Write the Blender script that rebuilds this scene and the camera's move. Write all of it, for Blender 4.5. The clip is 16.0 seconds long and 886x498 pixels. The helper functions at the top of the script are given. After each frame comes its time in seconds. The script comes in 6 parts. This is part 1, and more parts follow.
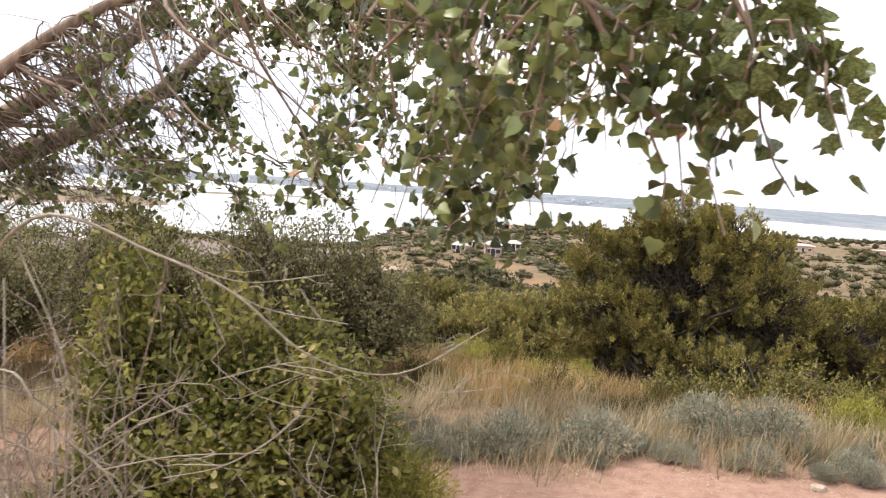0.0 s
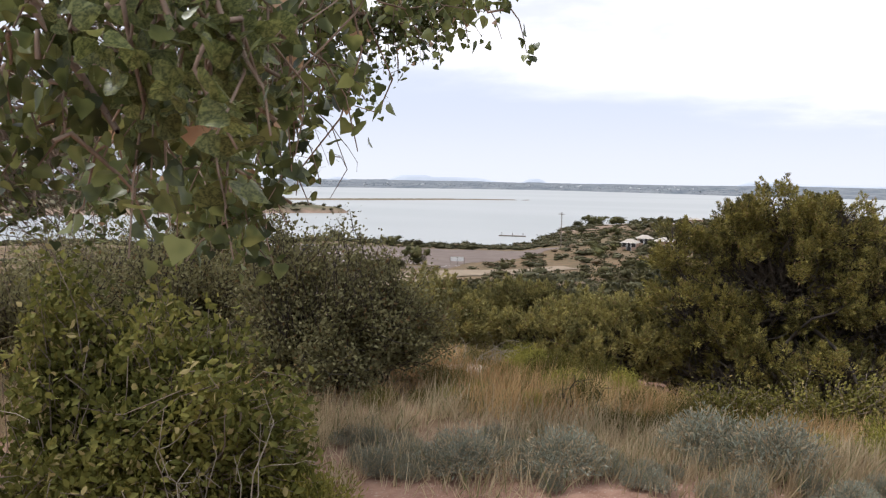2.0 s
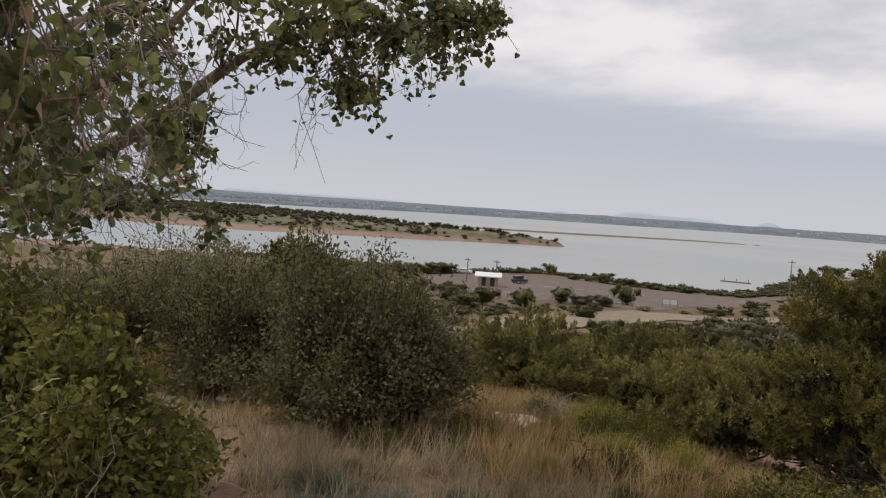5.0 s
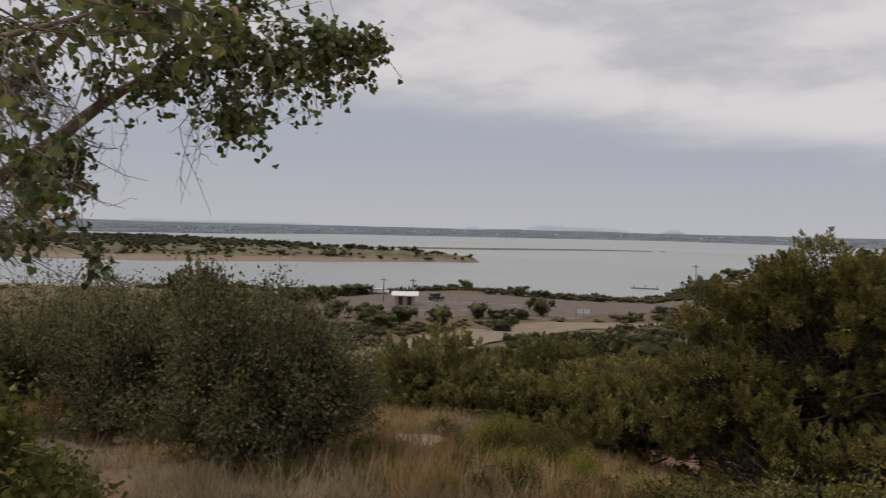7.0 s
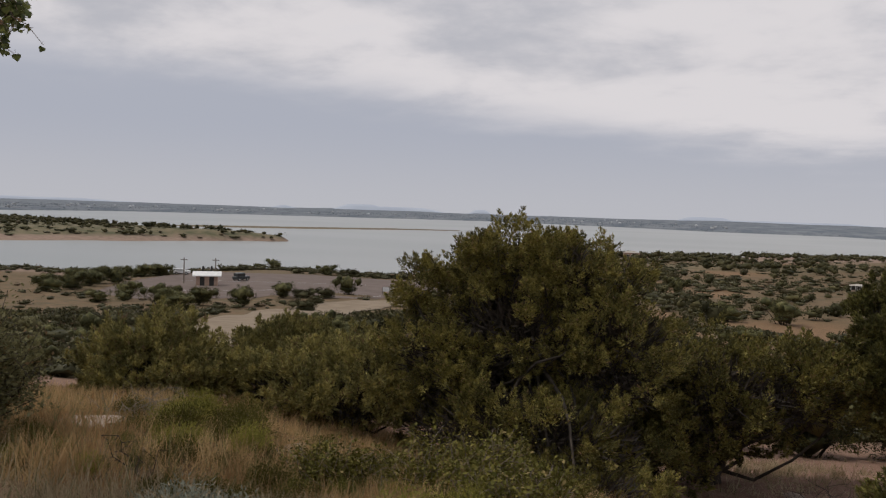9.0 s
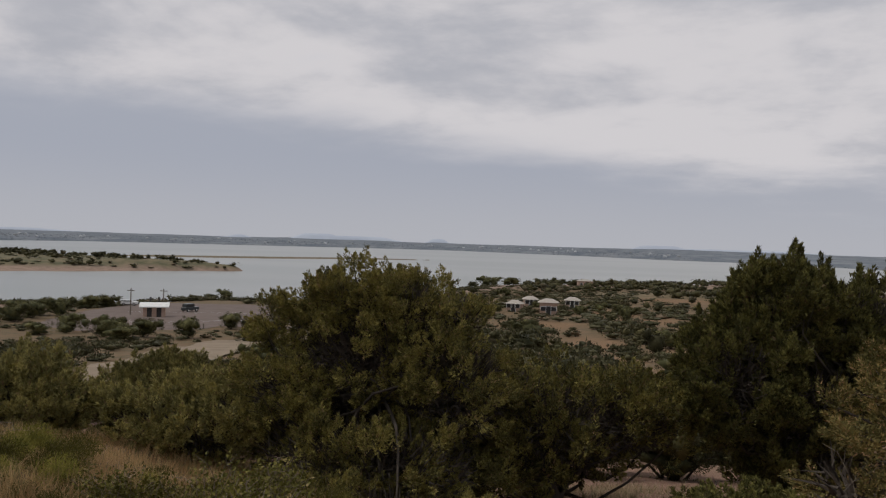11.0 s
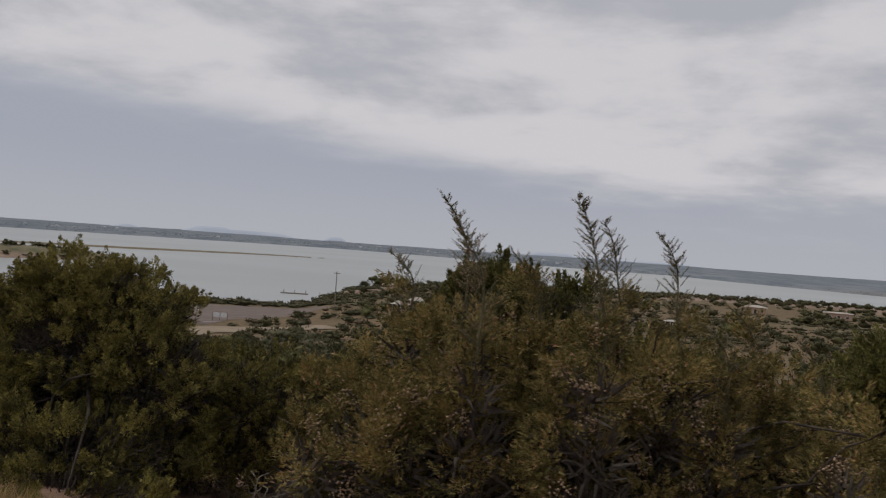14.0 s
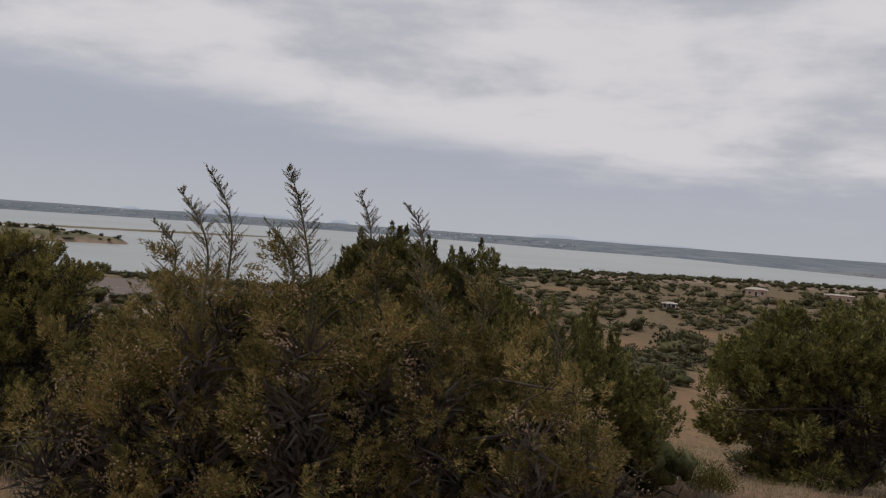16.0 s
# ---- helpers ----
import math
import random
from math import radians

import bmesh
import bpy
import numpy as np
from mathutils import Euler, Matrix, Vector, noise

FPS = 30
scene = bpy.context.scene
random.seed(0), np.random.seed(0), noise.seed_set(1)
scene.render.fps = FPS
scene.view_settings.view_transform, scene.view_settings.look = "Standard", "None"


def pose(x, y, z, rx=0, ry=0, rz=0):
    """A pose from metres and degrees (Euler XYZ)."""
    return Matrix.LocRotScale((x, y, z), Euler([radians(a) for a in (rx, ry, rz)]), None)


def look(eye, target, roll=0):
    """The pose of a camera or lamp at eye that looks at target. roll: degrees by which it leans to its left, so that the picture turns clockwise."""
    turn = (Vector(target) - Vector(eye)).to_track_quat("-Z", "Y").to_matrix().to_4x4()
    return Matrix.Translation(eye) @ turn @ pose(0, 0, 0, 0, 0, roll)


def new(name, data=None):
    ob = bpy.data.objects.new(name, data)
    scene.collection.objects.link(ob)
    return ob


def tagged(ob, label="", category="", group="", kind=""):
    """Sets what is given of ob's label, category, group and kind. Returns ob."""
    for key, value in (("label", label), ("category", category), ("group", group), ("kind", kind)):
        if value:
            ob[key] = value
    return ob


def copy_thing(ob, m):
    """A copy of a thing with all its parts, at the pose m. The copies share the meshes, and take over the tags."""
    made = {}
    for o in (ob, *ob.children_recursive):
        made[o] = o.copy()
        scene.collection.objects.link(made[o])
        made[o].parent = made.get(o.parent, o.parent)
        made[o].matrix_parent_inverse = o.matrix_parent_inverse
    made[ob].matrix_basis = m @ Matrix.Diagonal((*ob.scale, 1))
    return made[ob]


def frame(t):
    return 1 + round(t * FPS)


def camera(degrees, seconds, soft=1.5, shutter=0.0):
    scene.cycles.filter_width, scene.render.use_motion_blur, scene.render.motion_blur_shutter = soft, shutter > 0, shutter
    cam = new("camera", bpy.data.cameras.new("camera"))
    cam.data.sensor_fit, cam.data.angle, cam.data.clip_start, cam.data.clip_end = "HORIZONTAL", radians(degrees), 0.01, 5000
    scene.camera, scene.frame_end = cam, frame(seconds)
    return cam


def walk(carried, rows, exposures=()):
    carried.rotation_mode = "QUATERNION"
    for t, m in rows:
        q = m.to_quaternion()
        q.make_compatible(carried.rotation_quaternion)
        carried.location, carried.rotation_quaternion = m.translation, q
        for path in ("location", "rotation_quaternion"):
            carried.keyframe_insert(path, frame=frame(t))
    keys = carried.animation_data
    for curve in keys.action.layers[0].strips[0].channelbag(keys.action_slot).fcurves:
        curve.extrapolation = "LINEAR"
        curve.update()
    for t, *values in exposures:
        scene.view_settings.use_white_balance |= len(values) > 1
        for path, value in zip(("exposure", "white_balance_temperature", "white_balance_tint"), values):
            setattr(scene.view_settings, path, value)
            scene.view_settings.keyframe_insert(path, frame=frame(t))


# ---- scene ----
cam = camera(57.6, 16.0, 1.2, 0.25)
PATH = [
    (0, (-0.060, -1.326, 0.016), (-0.482, 3.641, -0.364), 3.65),
    (0.1, (0.018, -1.286, 0.012), (-0.428, 3.681, -0.343), 3.69),
    (0.2, (0.090, -1.232, 0.009), (-0.421, 3.732, -0.318), 3.26),
    (0.3, (0.165, -1.171, 0.010), (-0.446, 3.781, -0.313), 3.05),
    (0.5, (0.291, -1.058, 0.024), (-0.531, 3.860, -0.341), 2.66),
    (1, (0.660, -0.904, 0.014), (-0.244, 3.995, -0.413), 2.23),
    (1.5, (1.038, -0.741, 0.031), (0.027, 4.142, -0.329), 1.73),
    (2, (1.336, -0.772, 0.099), (-0.137, 3.988, -0.322), 1.04),
    (2.5, (1.604, -0.605, 0.124), (-0.010, 4.106, -0.323), 1.59),
    (3, (1.890, -0.348, 0.092), (0.029, 4.278, -0.285), 2.80),
    (3.2, (2.132, -0.211, 0.093), (-0.140, 4.225, -0.304), 4.14),
    (5.3, (2.529, 0.513, 0.123), (-0.190, 4.702, -0.127), 3.69),
    (5.5, (2.529, 0.497, 0.149), (-0.195, 4.685, -0.066), 3.23),
    (6, (2.541, 0.494, 0.168), (-0.204, 4.669, -0.017), 2.52),
    (6.5, (2.597, 0.522, 0.168), (0.032, 4.811, 0.011), 1.90),
    (7, (2.715, 0.535, 0.161), (0.466, 4.999, 0.031), 1.44),
    (7.5, (2.891, 0.616, 0.128), (1.159, 5.304, -0.034), 1.51),
    (8, (3.189, 0.703, 0.107), (1.883, 5.527, -0.062), 1.80),
    (8.5, (3.547, 0.723, 0.127), (2.411, 5.590, -0.009), 2.26),
    (9, (3.912, 0.812, 0.175), (2.753, 5.671, -0.051), 1.94),
    (9.5, (4.329, 0.763, 0.185), (3.595, 5.705, -0.001), 2.47),
    (9.7, (4.490, 0.662, 0.208), (3.826, 5.615, 0.049), 2.01),
    (11.8, (6.134, 0.487, 0.383), (5.048, 5.368, 0.362), 2.40),
    (12, (6.313, 0.466, 0.380), (5.231, 5.348, 0.336), 2.81),
    (12.5, (6.733, 0.433, 0.373), (6.502, 5.427, 0.317), 3.61),
    (13, (7.170, 0.344, 0.383), (6.978, 5.340, 0.325), 4.12),
    (13.5, (7.581, 0.311, 0.391), (7.176, 5.293, 0.300), 4.12),
    (14, (8.063, 0.288, 0.443), (7.778, 5.280, 0.442), 4.13),
    (14.5, (8.485, 0.201, 0.460), (8.175, 5.191, 0.469), 3.06),
    (15, (8.920, 0.159, 0.433), (8.539, 5.144, 0.359), 3.61),
    (15.5, (9.342, 0.097, 0.465), (9.125, 5.093, 0.431), 4.22),
    (16, (9.768, 0.055, 0.480), (9.463, 5.044, 0.368), 4.13),
]
EXPOSURES = [(0, 1.85, 6500, 10), (1, 1.8, 6450, 10), (1.5, 1.3, 6350, 10), (2, 1.05, 6200, 10), (3, 0.6, 6250, 10), (5.5, 0.38, 6550, 11), (6.5, 0.24, 6550, 11), (7, 0.05, 6550, 11), (9, 0.1, 6500, 11), (9.5, -0.02, 6500, 11), (12, -0.05, 6400, 10), (12.5, -0.02, 6400, 10), (13, -0.13, 6400, 10), (13.5, -0.03, 6400, 10), (14.0, -0.1, 6400, 10), (14.5, -0.18, 6400, 10), (15.2, 0.0, 6400, 10), (16, 0.0, 6400, 10)]
walk(cam, [(t, look(eye, target, roll)) for t, eye, target, roll in PATH], EXPOSURES)

# ---- sky, sun ----
world = bpy.data.worlds.new("overcast_sky")
scene.world = world
world.use_nodes = True
wt = world.node_tree
wt.nodes.clear()


def wn(kind, **vals):
    n = wt.nodes.new(kind)
    for k, v in vals.items():
        n.inputs[k].default_value = v
    return n


def wmath(op, a, b=0.5, clamp=False):
    n = wt.nodes.new("ShaderNodeMath")
    n.operation, n.use_clamp = op, clamp
    for i, v in enumerate((a, b)):
        if isinstance(v, (int, float)):
            n.inputs[i].default_value = v
        else:
            wt.links.new(v, n.inputs[i])
    return n.outputs[0]


def wmix(fac, a, b):
    n = wt.nodes.new("ShaderNodeMix")
    n.data_type = "RGBA"
    for i, v in ((0, fac), (6, a), (7, b)):
        if isinstance(v, (int, float)):
            n.inputs[i].default_value = v
        elif isinstance(v, tuple):
            n.inputs[i].default_value = (*v, 1)
        else:
            wt.links.new(v, n.inputs[i])
    return n.outputs[2]


def wramp(val, lo, hi):
    n = wt.nodes.new("ShaderNodeMapRange")
    n.interpolation_type = "SMOOTHSTEP"
    wt.links.new(val, n.inputs[0])
    n.inputs[1].default_value, n.inputs[2].default_value = lo, hi
    return n.outputs[0]


SUN_ELEV, SUN_TURN = radians(56), radians(268)
sky = wt.nodes.new("ShaderNodeTexSky")
sky.sky_type, sky.sun_disc = "NISHITA", False
sky.sun_elevation, sky.sun_rotation = SUN_ELEV, SUN_TURN
sky_low = wt.nodes.new("ShaderNodeMix")
sky_low.data_type = "RGBA"
sky_low.blend_type = "MULTIPLY"
sky_low.inputs[0].default_value = 1.0
wt.links.new(sky.outputs[0], sky_low.inputs[6])
sky_low.inputs[7].default_value = (0.075, 0.075, 0.078, 1)
coord = wt.nodes.new("ShaderNodeTexCoord")
sep = wt.nodes.new("ShaderNodeSeparateXYZ")
wt.links.new(coord.outputs["Generated"], sep.inputs[0])
zz = wmath("MAXIMUM", sep.outputs[2], 0.0)
down = wmath("ADD", zz, 0.16)
comb = wt.nodes.new("ShaderNodeCombineXYZ")
wt.links.new(wmath("DIVIDE", sep.outputs[0], down), comb.inputs[0])
wt.links.new(wmath("DIVIDE", sep.outputs[1], down), comb.inputs[1])


def cloud_noise(scale, detail, rough, stretch, turn, shift, puffy=0.0):
    """Cloud pattern on a flat deck overhead or, where puffy, on the dome, flattened by that factor."""
    m = wt.nodes.new("ShaderNodeMapping")
    wt.links.new(coord.outputs["Generated"] if puffy else comb.outputs[0], m.inputs[0])
    m.inputs["Rotation"].default_value = (0, 0, turn)
    m.inputs["Scale"].default_value = (stretch, 1, puffy or 1)
    m.inputs["Location"].default_value = shift
    n = wn("ShaderNodeTexNoise", Scale=scale, Detail=detail, Roughness=rough, Distortion=0.15)
    wt.links.new(m.outputs[0], n.inputs[0])
    return n.outputs[0]


big = cloud_noise(0.5, 5.0, 0.55, 0.85, 0.25, (3.0, 1.2, 0))
fine = cloud_noise(3.6, 6.0, 0.55, 1.0, 0.25, (0.4, 7.0, 0), 2.6)
wisp = cloud_noise(2.2, 6.0, 0.6, 0.8, 0.3, (5.0, 1.0, 0))
# high cloud deck begins above a plain grey-blue band over the horizon
deck = wramp(wmath("ADD", wmath("ADD", zz, wmath("ADD", wmath("MULTIPLY", big, 0.15), wmath("MULTIPLY", wisp, 0.035))), wmath("MULTIPLY", sep.outputs[0], 0.09)), 0.165, 0.235)
cloud = wmix(wramp(wmath("ADD", wmath("MULTIPLY", fine, 0.66), wmath("MULTIPLY", wisp, 0.34)), 0.40, 0.60), (0.45, 0.456, 0.495), (0.662, 0.640, 0.652))
cloud = wmix(wramp(big, 0.62, 0.80), cloud, (0.50, 0.55, 0.63))
gaps = wmath("MULTIPLY", wramp(cloud_noise(0.9, 4.0, 0.5, 0.5, 0.3, (9.0, 2.0, 0)), 0.52, 0.64), wramp(zz, 0.17, 0.25))
cloud = wmix(wmath("MULTIPLY", gaps, 0.85), cloud, wmix(0.15, (0.45, 0.54, 0.67), sky_low.outputs[2]))
band = wmix(wramp(zz, 0.0, 0.11), (0.45, 0.457, 0.492), (0.386, 0.408, 0.47))
total = wmix(deck, band, cloud)
bg = wt.nodes.new("ShaderNodeBackground")
bg.inputs[1].default_value = 0.98
wt.links.new(total, bg.inputs[0])
wo = wt.nodes.new("ShaderNodeOutputWorld")
wt.links.new(bg.outputs[0], wo.inputs[0])

sun_data = bpy.data.lights.new("sun", "SUN")
sun_data.energy, sun_data.angle, sun_data.color = 1.5, radians(9), (1.0, 0.96, 0.9)
sun = new("sun", sun_data)
sun.matrix_world = look(Vector((math.sin(SUN_TURN) * math.cos(SUN_ELEV), math.cos(SUN_TURN) * math.cos(SUN_ELEV), math.sin(SUN_ELEV))) * 60, (0, 0, 0))


# ---- materials ----
def material(name, rough=0.8, spec=0.3):
    m = bpy.data.materials.new(name)
    m.use_nodes = True
    nt = m.node_tree
    b = nt.nodes["Principled BSDF"]
    b.inputs["Roughness"].default_value = rough
    b.inputs["Specular IOR Level"].default_value = spec
    return m, nt, b


def mixer(nt, fac, a, b):
    n = nt.nodes.new("ShaderNodeMix")
    n.data_type = "RGBA"
    for i, v in ((0, fac), (6, a), (7, b)):
        if isinstance(v, (int, float)):
            n.inputs[i].default_value = v
        elif isinstance(v, tuple):
            n.inputs[i].default_value = (*v, 1)
        else:
            nt.links.new(v, n.inputs[i])
    return n.outputs[2]


def ramp(nt, val, lo, hi):
    n = nt.nodes.new("ShaderNodeMapRange")
    n.interpolation_type = "SMOOTHSTEP"
    nt.links.new(val, n.inputs[0])
    n.inputs[1].default_value, n.inputs[2].default_value = lo, hi
    return n.outputs[0]


def noise_of(nt, scale, detail=4.0, rough=0.55, space="Object", stretch=None):
    c = nt.nodes.new("ShaderNodeTexCoord")
    n = nt.nodes.new("ShaderNodeTexNoise")
    n.inputs["Scale"].default_value, n.inputs["Detail"].default_value, n.inputs["Roughness"].default_value = scale, detail, rough
    src = c.outputs[space]
    if stretch:
        mp = nt.nodes.new("ShaderNodeMapping")
        mp.inputs["Scale"].default_value = stretch
        nt.links.new(src, mp.inputs[0])
        src = mp.outputs[0]
    nt.links.new(src, n.inputs["Vector"])
    return n.outputs[0]


def add_bump(nt, b, val, strength, dist):
    n = nt.nodes.new("ShaderNodeBump")
    n.inputs["Strength"].default_value, n.inputs["Distance"].default_value = strength, dist
    nt.links.new(val, n.inputs["Height"])
    nt.links.new(n.outputs[0], b.inputs["Normal"])


def foliage(name, dark, mid, light, rare=None, rare_at=0.93, patch=2.2, rough=0.6, glow_through=0.25):
    """Leaves: a colour of its own for every leaf, and patches a few leaves wide."""
    m, nt, b = material(name, rough, 0.25 if rough < 0.5 else 0.07)
    g = nt.nodes.new("ShaderNodeNewGeometry")
    isl = g.outputs["Random Per Island"]
    both = nt.nodes.new("ShaderNodeMath")
    both.operation = "MULTIPLY_ADD"
    nt.links.new(noise_of(nt, patch * 2.6, 2.0), both.inputs[0])
    both.inputs[1].default_value = 0.6
    nt.links.new(noise_of(nt, patch, 3.0), both.inputs[2])
    pat = ramp(nt, both.outputs[0], 0.66, 0.94)
    col = mixer(nt, pat, mixer(nt, isl, dark, mid), mixer(nt, isl, mid, light))
    if rare:
        n = nt.nodes.new("ShaderNodeMath")
        n.operation = "GREATER_THAN"
        nt.links.new(isl, n.inputs[0])
        n.inputs[1].default_value = rare_at
        col = mixer(nt, n.outputs[0], col, rare)
    inf = nt.nodes.new("ShaderNodeObjectInfo")
    hsv = nt.nodes.new("ShaderNodeHueSaturation")
    mr = nt.nodes.new("ShaderNodeMapRange")
    nt.links.new(inf.outputs["Random"], mr.inputs[0])
    mr.inputs[3].default_value, mr.inputs[4].default_value = 0.8, 1.25
    nt.links.new(mr.outputs[0], hsv.inputs["Value"])
    nt.links.new(col, hsv.inputs["Color"])
    col = hsv.outputs[0]
    nt.links.new(col, b.inputs["Base Color"])
    if glow_through:
        tr = nt.nodes.new("ShaderNodeBsdfTranslucent")
        nt.links.new(col, tr.inputs[0])
        mx = nt.nodes.new("ShaderNodeMixShader")
        mx.inputs[0].default_value = glow_through
        out = nt.nodes["Material Output"]
        nt.links.new(b.outputs[0], mx.inputs[1])
        nt.links.new(tr.outputs[0], mx.inputs[2])
        nt.links.new(mx.outputs[0], out.inputs[0])
    return m


def bark(name, a, b_, scale=9.0):
    m, nt, b = material(name, 0.9, 0.15)
    n1 = noise_of(nt, scale, 6.0, 0.65, stretch=(1, 1, 0.3))
    nt.links.new(mixer(nt, ramp(nt, n1, 0.3, 0.7), a, b_), b.inputs["Base Color"])
    add_bump(nt, b, n1, 0.6, 0.02)
    return m


M_JUNIPER = foliage("juniper_foliage", (0.050, 0.046, 0.019), (0.150, 0.133, 0.044), (0.375, 0.312, 0.085), (0.26, 0.17, 0.085), 0.95, 3.2, glow_through=0.1)
M_JUNIPER_DARK = foliage("dark_juniper_foliage", (0.047, 0.046, 0.019), (0.133, 0.125, 0.041), (0.294, 0.260, 0.075), (0.15, 0.105, 0.055), 0.95, 5.0, glow_through=0.1)
M_PLUME = foliage("berried_juniper_foliage", (0.056, 0.052, 0.019), (0.166, 0.141, 0.046), (0.382, 0.274, 0.101), (0.40, 0.24, 0.12), 0.93, 4.0, glow_through=0.1)
M_PLUME_TIP = foliage("juniper_leader_foliage", (0.055, 0.052, 0.028), (0.105, 0.096, 0.053), (0.17, 0.148, 0.085), (0.28, 0.17, 0.10), 0.84, 4.0, glow_through=0.15)
M_FAR_JUNIPER = foliage("distant_juniper_foliage", (0.024, 0.024, 0.011), (0.054, 0.050, 0.023), (0.101, 0.088, 0.038), (0.085, 0.07, 0.04), 0.92, 0.25, glow_through=0.0)
M_SLOPE = foliage("slope_juniper_foliage", (0.036, 0.037, 0.017), (0.084, 0.083, 0.035), (0.166, 0.149, 0.059), (0.13, 0.09, 0.045), 0.94, 1.0, glow_through=0.08)
M_BERRY = foliage("tan_berries", (0.12, 0.080, 0.050), (0.21, 0.145, 0.09), (0.32, 0.225, 0.15), None, 0.9, 6.0, glow_through=0.0)
M_OAK = foliage("grey_shrub_leaves", (0.120, 0.105, 0.045), (0.207, 0.188, 0.086), (0.308, 0.284, 0.150), (0.2, 0.13, 0.06), 0.95, 2.5, glow_through=0.36)
M_BELT = foliage("belt_juniper_foliage", (0.100, 0.092, 0.038), (0.236, 0.209, 0.076), (0.443, 0.367, 0.123), (0.22, 0.15, 0.08), 0.95, 3.0, glow_through=0.15)
M_COTTON = foliage("cottonwood_leaves", (0.024, 0.030, 0.011), (0.083, 0.102, 0.033), (0.245, 0.257, 0.088), (0.44, 0.29, 0.18), 0.985, 5.0, 0.36, glow_through=0.34)
M_GREEN = foliage("green_shrub_leaves", (0.071, 0.077, 0.020), (0.182, 0.182, 0.046), (0.334, 0.297, 0.081), (0.42, 0.34, 0.15), 0.93, 2.0, glow_through=0.34)
M_LEAFY = foliage("low_shrub_leaves", (0.053, 0.051, 0.011), (0.109, 0.098, 0.022), (0.184, 0.151, 0.037), (0.20, 0.15, 0.06), 0.93, 4.0, glow_through=0.15)
M_BUSH = foliage("scrub_leaves", (0.042, 0.041, 0.020), (0.074, 0.069, 0.034), (0.122, 0.110, 0.056), (0.16, 0.115, 0.07), 0.92, 1.2, glow_through=0.1)
M_SAGE = foliage("sage_leaves", (0.138, 0.143, 0.102), (0.215, 0.220, 0.166), (0.314, 0.316, 0.246), (0.34, 0.26, 0.165), 0.78, 3.0, glow_through=0.15)
M_YELLOW = foliage("yellow_bush_leaves", (0.15, 0.15, 0.035), (0.25, 0.23, 0.05), (0.36, 0.31, 0.07), None, 0.9, 3.0, glow_through=0.2)
M_GRASS = foliage("dry_grass_blades", (0.29, 0.215, 0.125), (0.47, 0.365, 0.225), (0.63, 0.525, 0.355), (0.19, 0.19, 0.09), 0.85, 0.9, 0.8, glow_through=0.35)
M_GOLD = foliage("golden_grass_blades", (0.222, 0.132, 0.061), (0.395, 0.258, 0.124), (0.534, 0.391, 0.208), (0.16, 0.15, 0.065), 0.82, 0.9, 0.8, glow_through=0.35)
# far shore trees: the haze over the lake is mixed into these blue-grey colours
M_FAR_HAZED = foliage("far_trees", (0.050, 0.060, 0.068), (0.075, 0.086, 0.095), (0.10, 0.11, 0.117), None, 0.9, 0.01, glow_through=0.0)
M_ROCK = bark("weathered_sandstone", (0.25, 0.185, 0.14), (0.38, 0.30, 0.235), 6)
M_BARK = bark("grey_brown_bark", (0.12, 0.092, 0.068), (0.27, 0.215, 0.168))
M_BARK_RED = bark("cottonwood_limb_bark", (0.135, 0.096, 0.069), (0.33, 0.245, 0.182), 14)
M_DEAD = bark("bleached_dead_wood", (0.19, 0.155, 0.11), (0.33, 0.285, 0.22), 16)
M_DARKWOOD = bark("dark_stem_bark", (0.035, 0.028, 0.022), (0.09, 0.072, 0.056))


# ---- mesh helpers ----
def tri_mesh(name, V, F, mat, smooth=False):
    me = bpy.data.meshes.new(name)
    V = np.ascontiguousarray(V, dtype=np.float32)
    F = np.ascontiguousarray(F, dtype=np.int32)
    n, k = F.shape
    me.vertices.add(len(V))
    me.vertices.foreach_set("co", V.ravel())
    me.loops.add(n * k)
    me.loops.foreach_set("vertex_index", F.ravel())
    me.polygons.add(n)
    me.polygons.foreach_set("loop_start", np.arange(n, dtype=np.int32) * k)
    me.polygons.foreach_set("loop_total", np.full(n, k, dtype=np.int32))
    if smooth:
        me.polygons.foreach_set("use_smooth", np.ones(n, dtype=bool))
    me.update(calc_edges=True)
    if mat:
        me.materials.append(mat)
    return me


def part(name, mesh, parent, label="", kind=""):
    ob = new(name, mesh)
    ob.parent = parent
    if kind:
        tagged(ob, kind=kind)
    return tagged(ob, label) if label else ob


def bm_part(name, bm, mat, parent, label=""):
    me = bpy.data.meshes.new(name)
    bm.to_mesh(me)
    bm.free()
    me.materials.append(mat)
    return part(name, me, parent, label)


def thing(name, label, category, group="", at=(0, 0, 0), kind=""):
    ob = new(name)
    ob.location = at
    return tagged(ob, label, category, group, kind)


def unit(v):
    return v / np.maximum(np.linalg.norm(v, axis=-1, keepdims=True), 1e-9)


def frames_of(D, rng):
    """Two directions square to every direction of D, turned at random."""
    r = rng.normal(size=D.shape)
    a = unit(np.cross(D, r))
    return a, np.cross(D, a)


def sprigs(P, D, L, W, rng):
    """Thin three-sided spikes from P along D."""
    D = unit(D)
    a, b = frames_of(D, rng)
    n = len(P)
    L, W = np.broadcast_to(L, n)[:, None], np.broadcast_to(W, n)[:, None]
    V = np.stack([P + W * a, P + W * (-0.5 * a + 0.87 * b), P + W * (-0.5 * a - 0.87 * b), P + D * L], 1).reshape(-1, 3)
    i = np.arange(n)[:, None, None] * 4
    F = (np.array([[0, 1, 3], [1, 2, 3], [2, 0, 3]])[None] + i).reshape(-1, 3)
    return V, F


